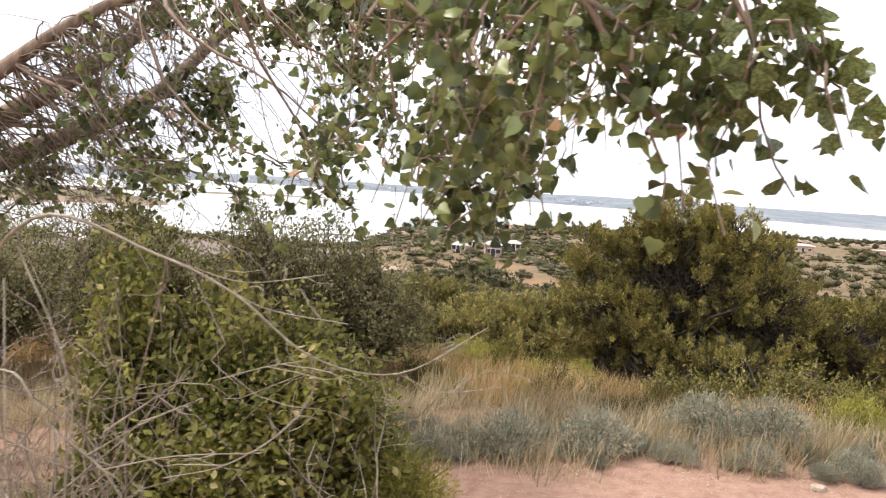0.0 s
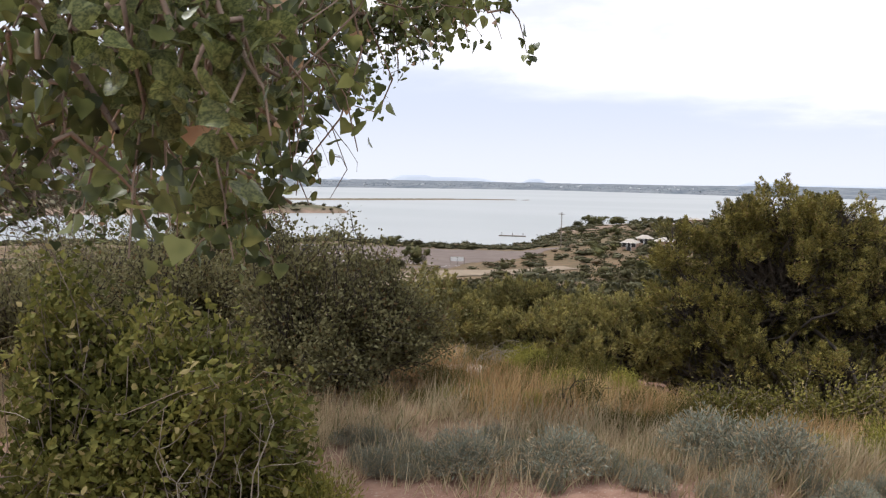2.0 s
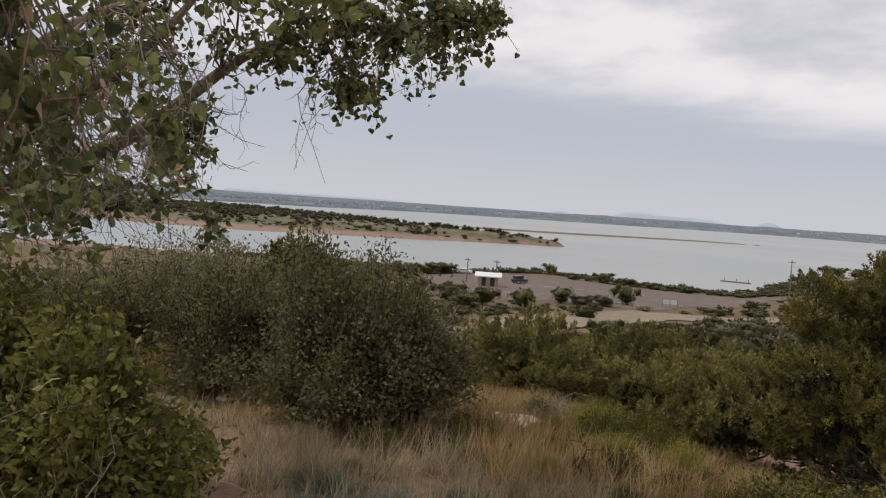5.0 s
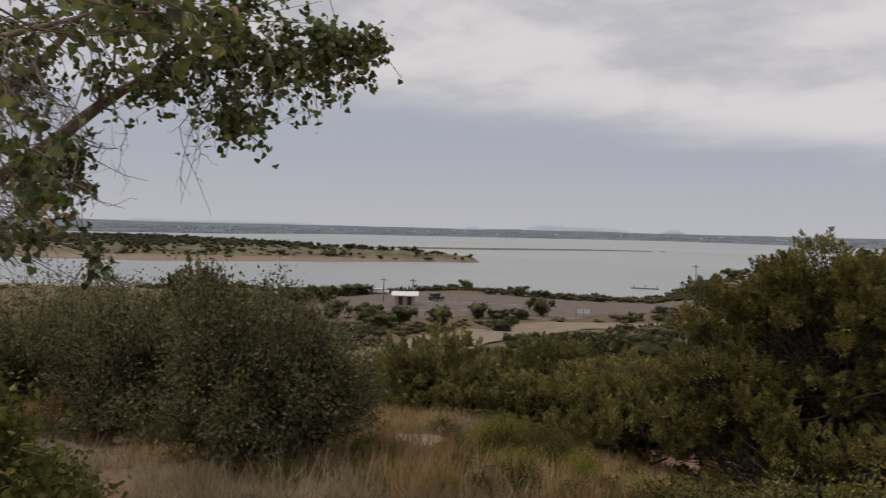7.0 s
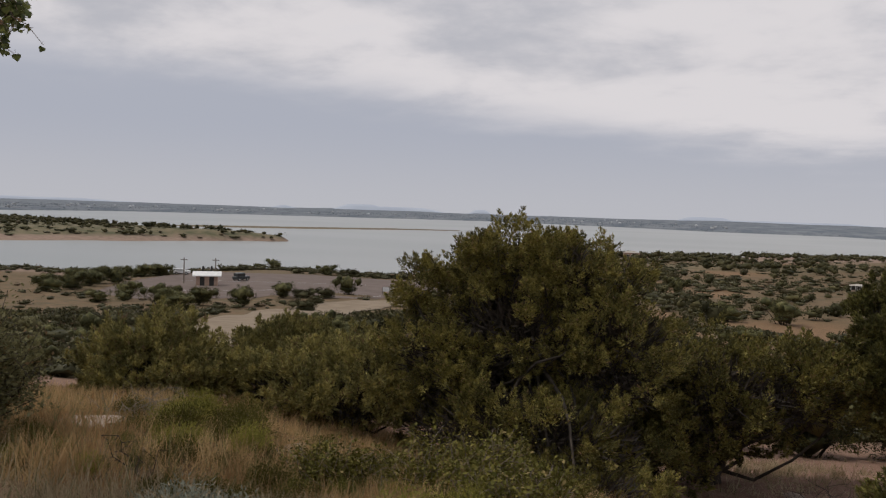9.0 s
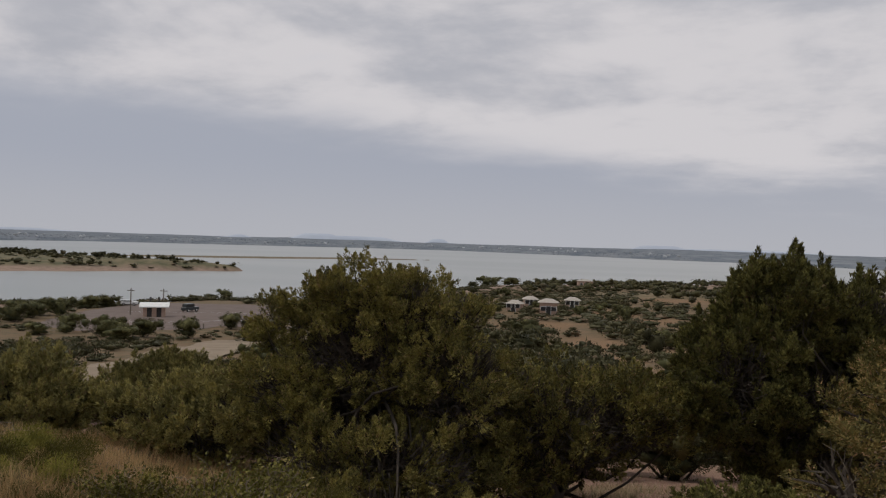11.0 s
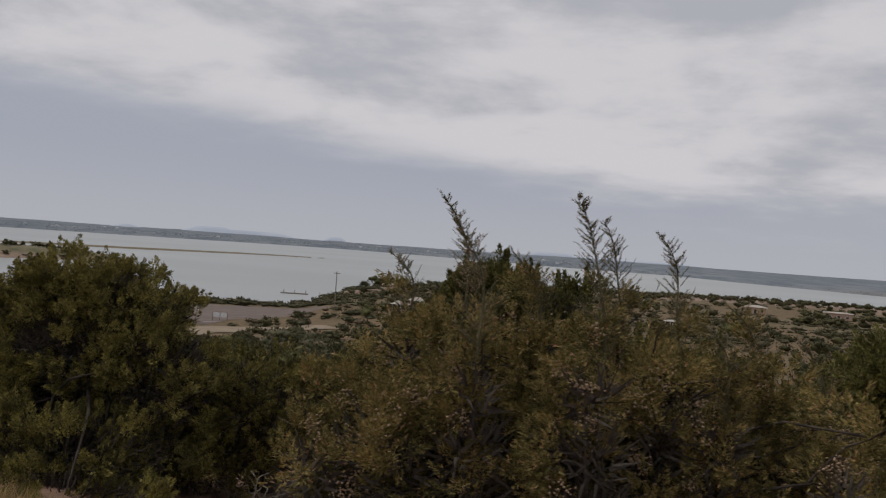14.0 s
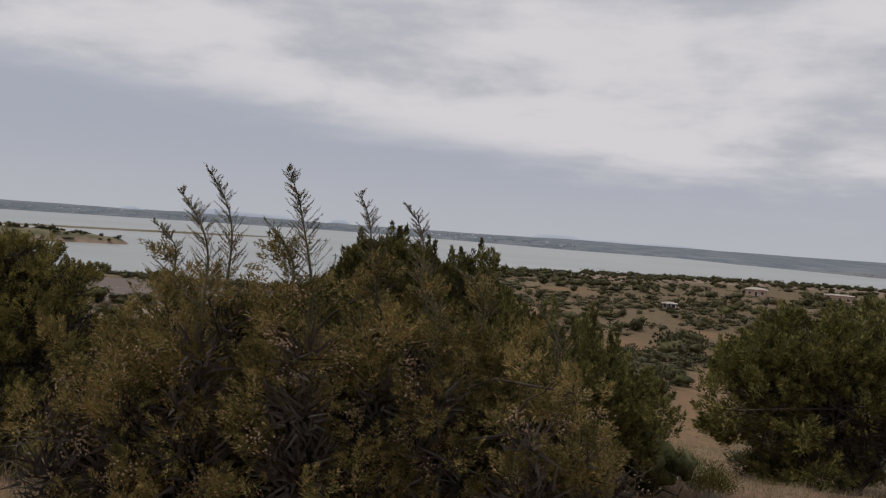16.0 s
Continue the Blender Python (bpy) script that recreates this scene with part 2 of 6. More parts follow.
def needles(P, D, L, W, rng):
    """Flat pointed scale sprays from P along D, turned at random."""
    D = unit(D)
    a, _ = frames_of(D, rng)
    n = len(P)
    L, W = np.broadcast_to(L, n)[:, None], np.broadcast_to(W, n)[:, None]
    V = np.stack([P - W * a, P + W * a, P + D * L], 1).reshape(-1, 3)
    return V, np.arange(3 * n).reshape(-1, 3)


LEAF_HEART = (np.array([[0, 0, 0], [-0.30, -0.07, 0.07], [-0.56, 0.12, 0.14], [-0.50, 0.40, 0.12], [-0.24, 0.70, 0.04], [0, 0.98, -0.08], [0.24, 0.70, 0.04], [0.50, 0.40, 0.12], [0.56, 0.12, 0.14], [0.30, -0.07, 0.07], [-0.02, -0.62, 0.05], [0.025, -0.62, 0.05]]),
              np.array([[0, 10, 11], [0, 2, 1], [0, 3, 2], [0, 4, 3], [0, 5, 4], [0, 6, 5], [0, 7, 6], [0, 8, 7], [0, 9, 8]]))
LEAF_OVAL = (np.array([[0, 0, 0], [-0.30, 0.5, 0.09], [0, 1.0, 0], [0.30, 0.5, 0.09]]), np.array([[0, 2, 1], [0, 3, 2]]))
LEAF_BROAD = (np.array([[0, -0.3, 0], [-0.36, 0.3, 0.08], [-0.22, 0.72, 0.05], [0, 1.0, -0.05], [0.22, 0.72, 0.05], [0.36, 0.3, 0.08]]), np.array([[0, 2, 1], [0, 3, 2], [0, 4, 3], [0, 5, 4]]))
BLADE = (np.array([[-0.5, 0, 0], [0.5, 0, 0], [-0.3, 0.6, 0.06], [0.3, 0.6, 0.06], [0, 1.0, 0.22]]), np.array([[0, 1, 3], [0, 3, 2], [2, 3, 4]]))


def leaves(P, D, size, shape, rng, flat=None, width=None):
    """Leaves of one shape at P, growing along D. flat: a way that their upper sides tend to."""
    D = unit(D)
    r = rng.normal(size=D.shape) if flat is None else rng.normal(size=D.shape) * 0.6 + np.asarray(flat)
    x = unit(np.cross(D, r))
    z = np.cross(x, D)
    n, (SV, SF) = len(P), shape
    s = np.broadcast_to(size, n)[:, None, None]
    w = s if width is None else np.broadcast_to(width, n)[:, None, None]
    V = P[:, None] + w * SV[None, :, 0:1] * x[:, None] + s * SV[None, :, 1:2] * D[:, None] + s * SV[None, :, 2:3] * z[:, None]
    F = SF[None] + (np.arange(n) * len(SV))[:, None, None]
    return V.reshape(-1, 3), F.reshape(-1, 3)


def joined(pairs):
    Vs, Fs, k = [], [], 0
    for V, F in pairs:
        Vs.append(V)
        Fs.append(F + k)
        k += len(V)
    return np.concatenate(Vs), np.concatenate(Fs)


def tube(points, r0, r1, sides=6):
    """A tapered round branch along points."""
    p = np.asarray(points, float)
    n = len(p)
    d = unit(np.gradient(p, axis=0))
    a = unit(np.cross(d, np.array([0.31, 0.17, 0.93]) + 0 * d))
    b = np.cross(d, a)
    rr = (r0 + (r1 - r0) * np.linspace(0, 1, n))[:, None, None]
    th = np.linspace(0, 2 * np.pi, sides, endpoint=False)
    V = (p[:, None] + rr * (np.cos(th)[None, :, None] * a[:, None] + np.sin(th)[None, :, None] * b[:, None])).reshape(-1, 3)
    F = []
    for i in range(n - 1):
        for j in range(sides):
            q, k = i * sides + j, i * sides + (j + 1) % sides
            F += [(q, k, k + sides), (q, k + sides, q + sides)]
    return V, np.array(F)


def bent(a, b, rng, sway=0.12, n=6, sag=0.0):
    """Points of a gently crooked branch from a to b."""
    a, b = np.asarray(a, float), np.asarray(b, float)
    t = np.linspace(0, 1, n)[:, None]
    long = np.linalg.norm(b - a) * sway
    off = sum(rng.normal(size=(1, 3)) * long * 0.9 / k * np.sin(np.pi * k * t) for k in (1, 2, 3))
    p = a + (b - a) * t + off
    p[:, 2] += sag * np.sin(np.pi * t[:, 0])
    return p


def curve(points, per=6):
    """A smooth line glow_through points."""
    p = np.asarray(points, float)
    q = np.concatenate([[2 * p[0] - p[1]], p, [2 * p[-1] - p[-2]]])
    out = []
    for i in range(1, len(q) - 2):
        for u in np.linspace(0, 1, per, endpoint=False):
            out.append(0.5 * (2 * q[i] + (q[i + 1] - q[i - 1]) * u + (2 * q[i - 1] - 5 * q[i] + 4 * q[i + 1] - q[i + 2]) * u ** 2 + (3 * q[i] - q[i - 1] - 3 * q[i + 1] + q[i + 2]) * u ** 3))
    return np.array(out + [p[-1]])


def ball_points(n, rng):
    return unit(rng.normal(size=(n, 3)))


# ---- lie of the land ----
WATER = -22.0


def smooth(e0, e1, x):
    t = np.clip((x - e0) / (e1 - e0), 0, 1)
    return t * t * (3 - 2 * t)


def wavy(x, y, s, seed=0.0):
    return (np.sin(x / s + 1.3 + seed) * np.cos(y / s * 1.13 - 0.7 * seed) + 0.6 * np.sin(x / s * 1.9 - y / s * 1.4 + 2.1 * seed + 0.5)
            + 0.4 * np.cos(x / s * 3.1 + y / s * 3.7 + seed)) / 2.0


def capsule(x, y, chain):
    """How deep a point lies in a chain of rounded strips (x, y, half width): 1 on the axis, 0 at the edge."""
    best = np.full(np.shape(x), -9.0)
    for (ax, ay, aw), (bx, by, bw) in zip(chain, chain[1:]):
        dx, dy = bx - ax, by - ay
        t = np.clip(((x - ax) * dx + (y - ay) * dy) / (dx * dx + dy * dy), 0, 1)
        w = aw + (bw - aw) * t
        d = np.hypot(x - ax - t * dx, y - ay - t * dy)
        best = np.maximum(best, 1 - d / w)
    return best


SHORE = ([-180, -75, -60, -48, -40, -36, -31.5, -27, -24.3, -18.4, -16.5, -12.2, -10.4, -8.6, -6, -2.7, 2.6, 10.2, 17.5, 25.4, 40, 75, 180],
         [900, 500, 330, 290, 290, 268, 264, 281, 296, 268, 260, 269, 300, 390, 455, 490, 520, 600, 679, 727, 800, 1200, 900])
FAR = ([-180, -75, -60, -42, -34, -25, -11, 0, 5, 13, 17, 25, 35, 75, 180], [2500, 1500, 1500, 1650, 2050, 2150, 2450, 2050, 1820, 1800, 1530, 1280, 1230, 1500, 2500])
CAPE = [(-800, 560, 230), (-440, 450, 190), (-330, 455, 92), (-234, 483, 20)]
BAR = [(-430, 730, 22), (-350, 820, 30), (-275, 935, 22), (-195, 985, 4)]
SLOPE_AT = [-20, 0, 4.5, 6, 8, 11, 12.5, 16, 22, 30, 65, 110]
SLOPE_Z = [-1.7, -1.75, -1.80, -2.0, -2.45, -3.25, -3.6, -4.3, -5.3, -6.8, -10.0, -14.0]


def ground(x, y):
    x, y = np.asarray(x, float), np.asarray(y, float)
    r, b = np.hypot(x, y), np.degrees(np.arctan2(x, y))
    R = np.interp(b, *SHORE)
    k = smooth(20, 80, r)
    s = (y - 2.6 * smooth(2.5, -2.0, x) * smooth(3.5, 7.0, y)) * (1 - k) + r * k
    near = np.interp(s, SLOPE_AT, SLOPE_Z)
    far = -14 - 8.2 * np.clip((r - 110) / (R - 110), 0, 3) ** 0.9
    z = np.where(r < 110, near, far)
    z = z + 0.045 * np.clip(x, -5, 14) * (1 - smooth(10, 40, r))
    z = z + 0.04 * wavy(x, y, 0.7) * smooth(2, 5, y) + 0.22 * wavy(x, y, 6.0, 1.0) * smooth(12, 30, r) + 0.8 * wavy(x, y, 38.0, 2.0) * smooth(60, 140, r) * (1 - smooth(R * 0.8, R, r))
    z = z - 0.6 * smooth(3.0, 5.2, x) * smooth(5.0, 7.6, y) * (1 - smooth(9.0, 13.0, y))
    z = np.maximum(z, WATER - 3)
    bank = smooth(-135, -112, x) * smooth(-12, -30, x) * smooth(100, 130, y) * smooth(252, 236, y)
    z = z + bank * np.maximum(0, np.interp(y, [130, 180, 235], [-16.8, -18.4, -20.0]) - z) * 0.9
    cape = capsule(x + 8 * wavy(x, y, 40), y + 12 * wavy(x, y, 55, 3.0), CAPE)
    z = np.maximum(z, WATER - 3 + (9.2 - 2.6 * smooth(-275, -222, x)) * smooth(-0.1, 0.6, cape) + 0.5 * wavy(x, y, 20, 4.0) * (cape > 0.2))
    bar = capsule(x, y + 5 * wavy(x, y, 30, 5.0), BAR)
    z = np.maximum(z, WATER - 1.5 + 2.4 * smooth(-0.3, 0.4, bar))
    F = np.interp(b, *FAR)
    u = (r - F) / (4900 - F)
    rise = 17.0 * np.clip(u, 0, 1) ** 0.62 + 5.0 * smooth(0, 0.04, u) + 3.0 * wavy(x, y, 330, 6.0) * smooth(0.05, 0.3, u)
    mesa = 11 * smooth(0.9, 0.35, np.abs(b + 10.8)) + 13 * smooth(5.0, 3.0, np.abs(b + 18.0)) + 14 * smooth(7.0, 4.0, np.abs(b - 9.0))
    rise = rise + 0.4 * mesa * smooth(0.75, 0.97, u)
    return np.where(u > -0.02, np.maximum(z, WATER - 1 + rise), z)


def gz(x, y):
    return float(ground(x, y))


LOT = [(-93, 127), (-78, 121), (-66, 130), (-53, 138), (-44, 152), (-46, 172), (-35, 196), (-30, 212), (-43, 230), (-66, 222), (-90, 226), (-118, 214), (-116, 186), (-108, 160)]
TRACK = [(-14, 28), (-26, 53), (-35, 80), (-41, 108), (-42, 128), (-36, 142), (-20, 150)]
CLEAR = [(5.8, 13.6, 2.4, 2.6), (25, 116, 11, 13), (14.4, 77, 3.5, 12), (6.3, 127, 5, 14), (20, 189, 9, 13), (11, 212, 7, 13), (-5, 164, 9, 9), (-16, 131, 6, 5), (50, 140, 7, 8), (9, 96, 3, 10), (36, 314, 14, 40), (70, 400, 18, 50)]


def on_lot(x, y, grow=2.0):
    """Whether a place lies on the lot, on the road, or within grow metres of them."""
    inside, near = False, 1e9
    for (ax, ay), (bx, by) in zip(LOT, LOT[1:] + LOT[:1]):
        if (ay > y) != (by > y) and x < ax + (y - ay) / (by - ay) * (bx - ax):
            inside = not inside
        t = min(1, max(0, ((x - ax) * (bx - ax) + (y - ay) * (by - ay)) / ((bx - ax) ** 2 + (by - ay) ** 2)))
        near = min(near, math.hypot(x - ax - t * (bx - ax), y - ay - t * (by - ay)))
    for (ax, ay), (bx, by) in zip(TRACK, TRACK[1:]):
        t = min(1, max(0, ((x - ax) * (bx - ax) + (y - ay) * (by - ay)) / ((bx - ax) ** 2 + (by - ay) ** 2)))
        near = min(near, math.hypot(x - ax - t * (bx - ax), y - ay - t * (by - ay)) - 6.5 * min(1, y / 90))
    return inside or near < grow


def is_clear(x, y):
    return any(((x - u) / a) ** 2 + ((y - v) / b) ** 2 < 1 for u, v, a, b in CLEAR)


# ---- ground sheet ----
def build_ground():
    rng = np.random.default_rng(1)
    az = np.radians(np.r_[np.arange(-180, -70, 5.0), np.arange(-70, -52, 0.8), np.arange(-52, 46, 0.3), np.arange(46, 62, 0.8), np.arange(62, 180, 5.0)])
    rad = np.r_[0.0, np.geomspace(0.6, 200, 190), np.geomspace(203, 1100, 150), np.geomspace(1115, 4900, 60)]
    A, Rr = np.meshgrid(az, rad)
    X, Y = Rr * np.sin(A), Rr * np.cos(A)
    Z = ground(X, Y)
    n, m = Z.shape
    idx = np.arange(n * m).reshape(n, m)
    nxt = np.roll(idx, -1, axis=1)
    Q = np.stack([idx[:-1], nxt[:-1], nxt[1:], idx[1:]], -1).reshape(-1, 4)[:, ::-1]
    me = tri_mesh("ground", np.stack([X, Y, Z], -1).reshape(-1, 3), Q, None, True)
    b = np.degrees(np.arctan2(X, Y))
    R = np.interp(b, *SHORE)
    on_cape = smooth(-0.1, 0.1, capsule(X, Y, CAPE))
    sand = np.maximum(smooth(2.2, 0.6, Z - WATER), smooth(3.2, 1.8, Z - WATER + 0.8 * wavy(X, Y, 9.0, 2.0)) * on_cape) * (Rr > 120)
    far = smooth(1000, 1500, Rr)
    on_bar = smooth(-0.3, 0.2, capsule(X, Y, BAR))
    sand = sand * (1 - 0.75 * on_bar)
    grass = smooth(3.6, 5.2, Y + 0.5 * wavy(X, Y, 1.5)) * (1 - smooth(14, 26, Rr)) * (0.75 + 0.25 * wavy(X, Y, 2.3, 2.0))
    scrub = smooth(15, 30, Rr)
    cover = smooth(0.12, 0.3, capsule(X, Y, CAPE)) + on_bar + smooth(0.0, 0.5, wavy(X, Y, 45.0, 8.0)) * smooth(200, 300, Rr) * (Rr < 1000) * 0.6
    grass = grass * (1 - smooth(4.5, 6.5, X)) * (1 - smooth(11.0, 14.0, Y)) * (1 - smooth(8.0, 10.0, Y) * smooth(1.0, 3.0, X))
    dirt = np.max([smooth(1.25, 0.6, np.hypot((X - u) / a, (Y - v) / b_) + 0.25 * wavy(X, Y, 3.0, 5.0)) for u, v, a, b_ in CLEAR], axis=0)
    trail = np.interp(Y, [13, 21.6, 36, 58, 105], [13.2, 15.2, 19.6, 25.2, 42])
    dirt = np.maximum(dirt, smooth(1.2, 0.5, np.abs(X - trail) / (0.7 + 0.03 * np.maximum(Y, 0)) + 0.2 * wavy(X, Y, 1.5, 2.0)) * (Y > 8) * (Y < 110))
    for name, val in (("dirt", dirt), ("cover", np.clip(cover, 0, 1)), ("sand", sand), ("far_haze", far), ("grass", grass), ("scrub", scrub)):
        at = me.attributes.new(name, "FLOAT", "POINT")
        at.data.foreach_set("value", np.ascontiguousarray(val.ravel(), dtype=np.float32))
    m, nt, bs = material("dry_ground", 0.95, 0.1)

    def attr(name):
        a = nt.nodes.new("ShaderNodeAttribute")
        a.attribute_name = name
        return a.outputs["Fac"]
    n1, n2, n3 = noise_of(nt, 0.35, 6), noise_of(nt, 9.0, 6, 0.65), noise_of(nt, 60.0, 4, 0.6)
    red = mixer(nt, ramp(nt, n2, 0.3, 0.7), (0.205, 0.112, 0.078), (0.290, 0.178, 0.130))
    red = mixer(nt, ramp(nt, n3, 0.55, 0.7), red, (0.34, 0.27, 0.215))
    straw = mixer(nt, ramp(nt, n2, 0.3, 0.7), (0.135, 0.090, 0.050), (0.215, 0.152, 0.088))
    col = mixer(nt, attr("grass"), red, straw)
    slope = mixer(nt, ramp(nt, n1, 0.35, 0.65), (0.178, 0.118, 0.068), (0.122, 0.092, 0.052))
    slope = mixer(nt, ramp(nt, noise_of(nt, 0.9, 5, 0.7), 0.53, 0.68), slope, (0.110, 0.092, 0.056))
    dist = nt.nodes.new("ShaderNodeAttribute")
    dist.attribute_name = "scrub"
    bare = mixer(nt, ramp(nt, noise_of(nt, 2.5, 6, 0.65), 0.35, 0.65), (0.235, 0.140, 0.076), (0.160, 0.106, 0.060))
    slope = mixer(nt, attr("dirt"), slope, bare)
    col = mixer(nt, dist.outputs["Fac"], col, slope)
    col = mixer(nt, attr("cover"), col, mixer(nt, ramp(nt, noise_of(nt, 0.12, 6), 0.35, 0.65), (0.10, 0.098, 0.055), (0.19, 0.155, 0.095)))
    col = mixer(nt, attr("sand"), col, mixer(nt, ramp(nt, n1, 0.3, 0.7), (0.30, 0.215, 0.160), (0.22, 0.155, 0.115)))
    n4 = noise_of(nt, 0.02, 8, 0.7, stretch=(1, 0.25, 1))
    # beyond the lake the ground colour turns blue-grey: distance haze painted in
    col = mixer(nt, attr("far_haze"), col, mixer(nt, ramp(nt, n4, 0.4, 0.62), (0.12, 0.138, 0.158), (0.20, 0.212, 0.222)))
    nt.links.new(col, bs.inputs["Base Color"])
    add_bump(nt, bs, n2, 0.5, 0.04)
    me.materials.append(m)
    return tagged(new("ground", me), "dry reddish ground sloping down to the lake", "ground", "", "structure")


build_ground()


def build_water():
    m, nt, b = material("lake_water", 0.34, 0.5)
    nt.links.new(mixer(nt, ramp(nt, noise_of(nt, 0.006, 4, 0.5, stretch=(0.4, 1, 1)), 0.35, 0.65), (0.248, 0.260, 0.246), (0.294, 0.300, 0.287)), b.inputs["Base Color"])
    add_bump(nt, b, noise_of(nt, 1.2, 3, 0.5, stretch=(0.5, 1, 1)), 0.25, 0.05)
    bm = bmesh.new()
    vs = [bm.verts.new((4700 * math.sin(a), 4700 * math.cos(a), WATER)) for a in np.linspace(0, 2 * math.pi, 48, endpoint=False)]
    bm.faces.new(vs[::-1])
    me = bpy.data.meshes.new("lake_water")
    bm.to_mesh(me)
    me.materials.append(m)
    tagged(new("lake_water", me), "calm pale grey-green lake water", "lake", "", "structure")


build_water()


def build_hills():
    """Pale mesas and a lone butte on the horizon, far beyond the lake, self-lit in a haze tone."""
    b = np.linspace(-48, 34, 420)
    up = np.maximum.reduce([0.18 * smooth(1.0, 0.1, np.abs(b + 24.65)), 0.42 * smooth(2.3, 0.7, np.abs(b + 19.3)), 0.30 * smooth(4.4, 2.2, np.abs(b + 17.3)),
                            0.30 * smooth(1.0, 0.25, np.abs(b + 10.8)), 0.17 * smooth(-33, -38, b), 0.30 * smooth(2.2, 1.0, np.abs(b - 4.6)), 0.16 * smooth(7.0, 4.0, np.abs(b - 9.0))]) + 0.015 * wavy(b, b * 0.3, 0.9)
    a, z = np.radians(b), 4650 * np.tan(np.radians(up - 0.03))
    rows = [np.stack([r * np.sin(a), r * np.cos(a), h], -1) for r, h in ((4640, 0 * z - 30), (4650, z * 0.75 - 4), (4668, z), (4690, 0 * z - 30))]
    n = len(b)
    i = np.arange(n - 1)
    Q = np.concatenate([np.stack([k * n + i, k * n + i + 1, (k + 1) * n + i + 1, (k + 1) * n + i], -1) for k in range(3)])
    m, nt, bs = material("haze_glow_hills", 1.0, 0.0)
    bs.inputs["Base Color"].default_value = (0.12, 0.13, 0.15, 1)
    # emission stands in for the pale haze in front of the hills
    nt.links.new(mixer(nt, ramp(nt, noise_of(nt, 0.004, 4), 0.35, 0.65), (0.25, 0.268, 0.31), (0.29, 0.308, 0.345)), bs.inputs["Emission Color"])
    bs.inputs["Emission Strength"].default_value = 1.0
    tagged(new("backdrop_hills", tri_mesh("backdrop_hills", np.concatenate(rows), Q, m, True)), "self-lit pale blue-grey mesas on the horizon", "hills", "", "structure")


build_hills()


# ---- trees and shrubs ----
BALL = bmesh.new()
bmesh.ops.create_icosphere(BALL, subdivisions=2, radius=1.0)
BALL_V, BALL_F = np.array([v.co[:] for v in BALL.verts]), np.array([[v.index for v in f.verts] for f in BALL.faces])
BALL.free()


def heart(lobes, k, rng):
    """The dense inside of a bush: lumpy balls a little smaller than its lobes."""
    out = []
    for x, y, z, rx, ry, rz in lobes:
        bump = 1 + 0.24 * rng.normal(size=(len(BALL_V), 1))
        out.append((np.array([x, y, z]) + BALL_V * bump * np.array([rx, ry, rz]) * k, BALL_F))
    return joined(out)


def lobe_clumps(lobes, n, rng, shell=0.45):
    """Places of foliage clumps in a union of ellipsoids (x, y, z, rx, ry, rz), most of them near the outside."""
    L = np.array(lobes, float)
    area = (L[:, 3] * L[:, 4] * L[:, 5]) ** (1 / 2)
    pick = rng.choice(len(L), n, p=area / area.sum())
    d = ball_points(n, rng)
    t = 1 - shell * rng.random(n) ** 1.6
    return L[pick, :3] + d * L[pick, 3:] * t[:, None], d


def tufts(C, axis, per, rng, tall=0.17, thick=0.075, length=0.055, width=0.012):
    """Flame-shaped tufts of scale-leaved sprigs standing on C along axis."""
    n = len(C)
    axis = unit(axis)
    a, b = frames_of(axis, rng)
    ids = np.repeat(np.arange(n), int(per * 1.8))
    m = len(ids)
    k = 0.65 + 0.7 * rng.random(n)
    h, th = rng.random(m), rng.random(m) * 6.283
    rr = thick * np.sqrt(rng.random(m)) * (1.05 - 0.95 * h) * k[ids]
    rad = np.cos(th)[:, None] * a[ids] + np.sin(th)[:, None] * b[ids]
    P = C[ids] + axis[ids] * (h * tall * k[ids])[:, None] + rad * rr[:, None]
    D = axis[ids] * 0.9 + rad * (0.9 - 0.5 * h)[:, None] + rng.normal(size=P.shape) * 0.28
    return needles(P, D, length * (0.6 + 0.8 * rng.random(m)), width * 0.95 * (0.7 + 0.6 * rng.random(m)), rng)


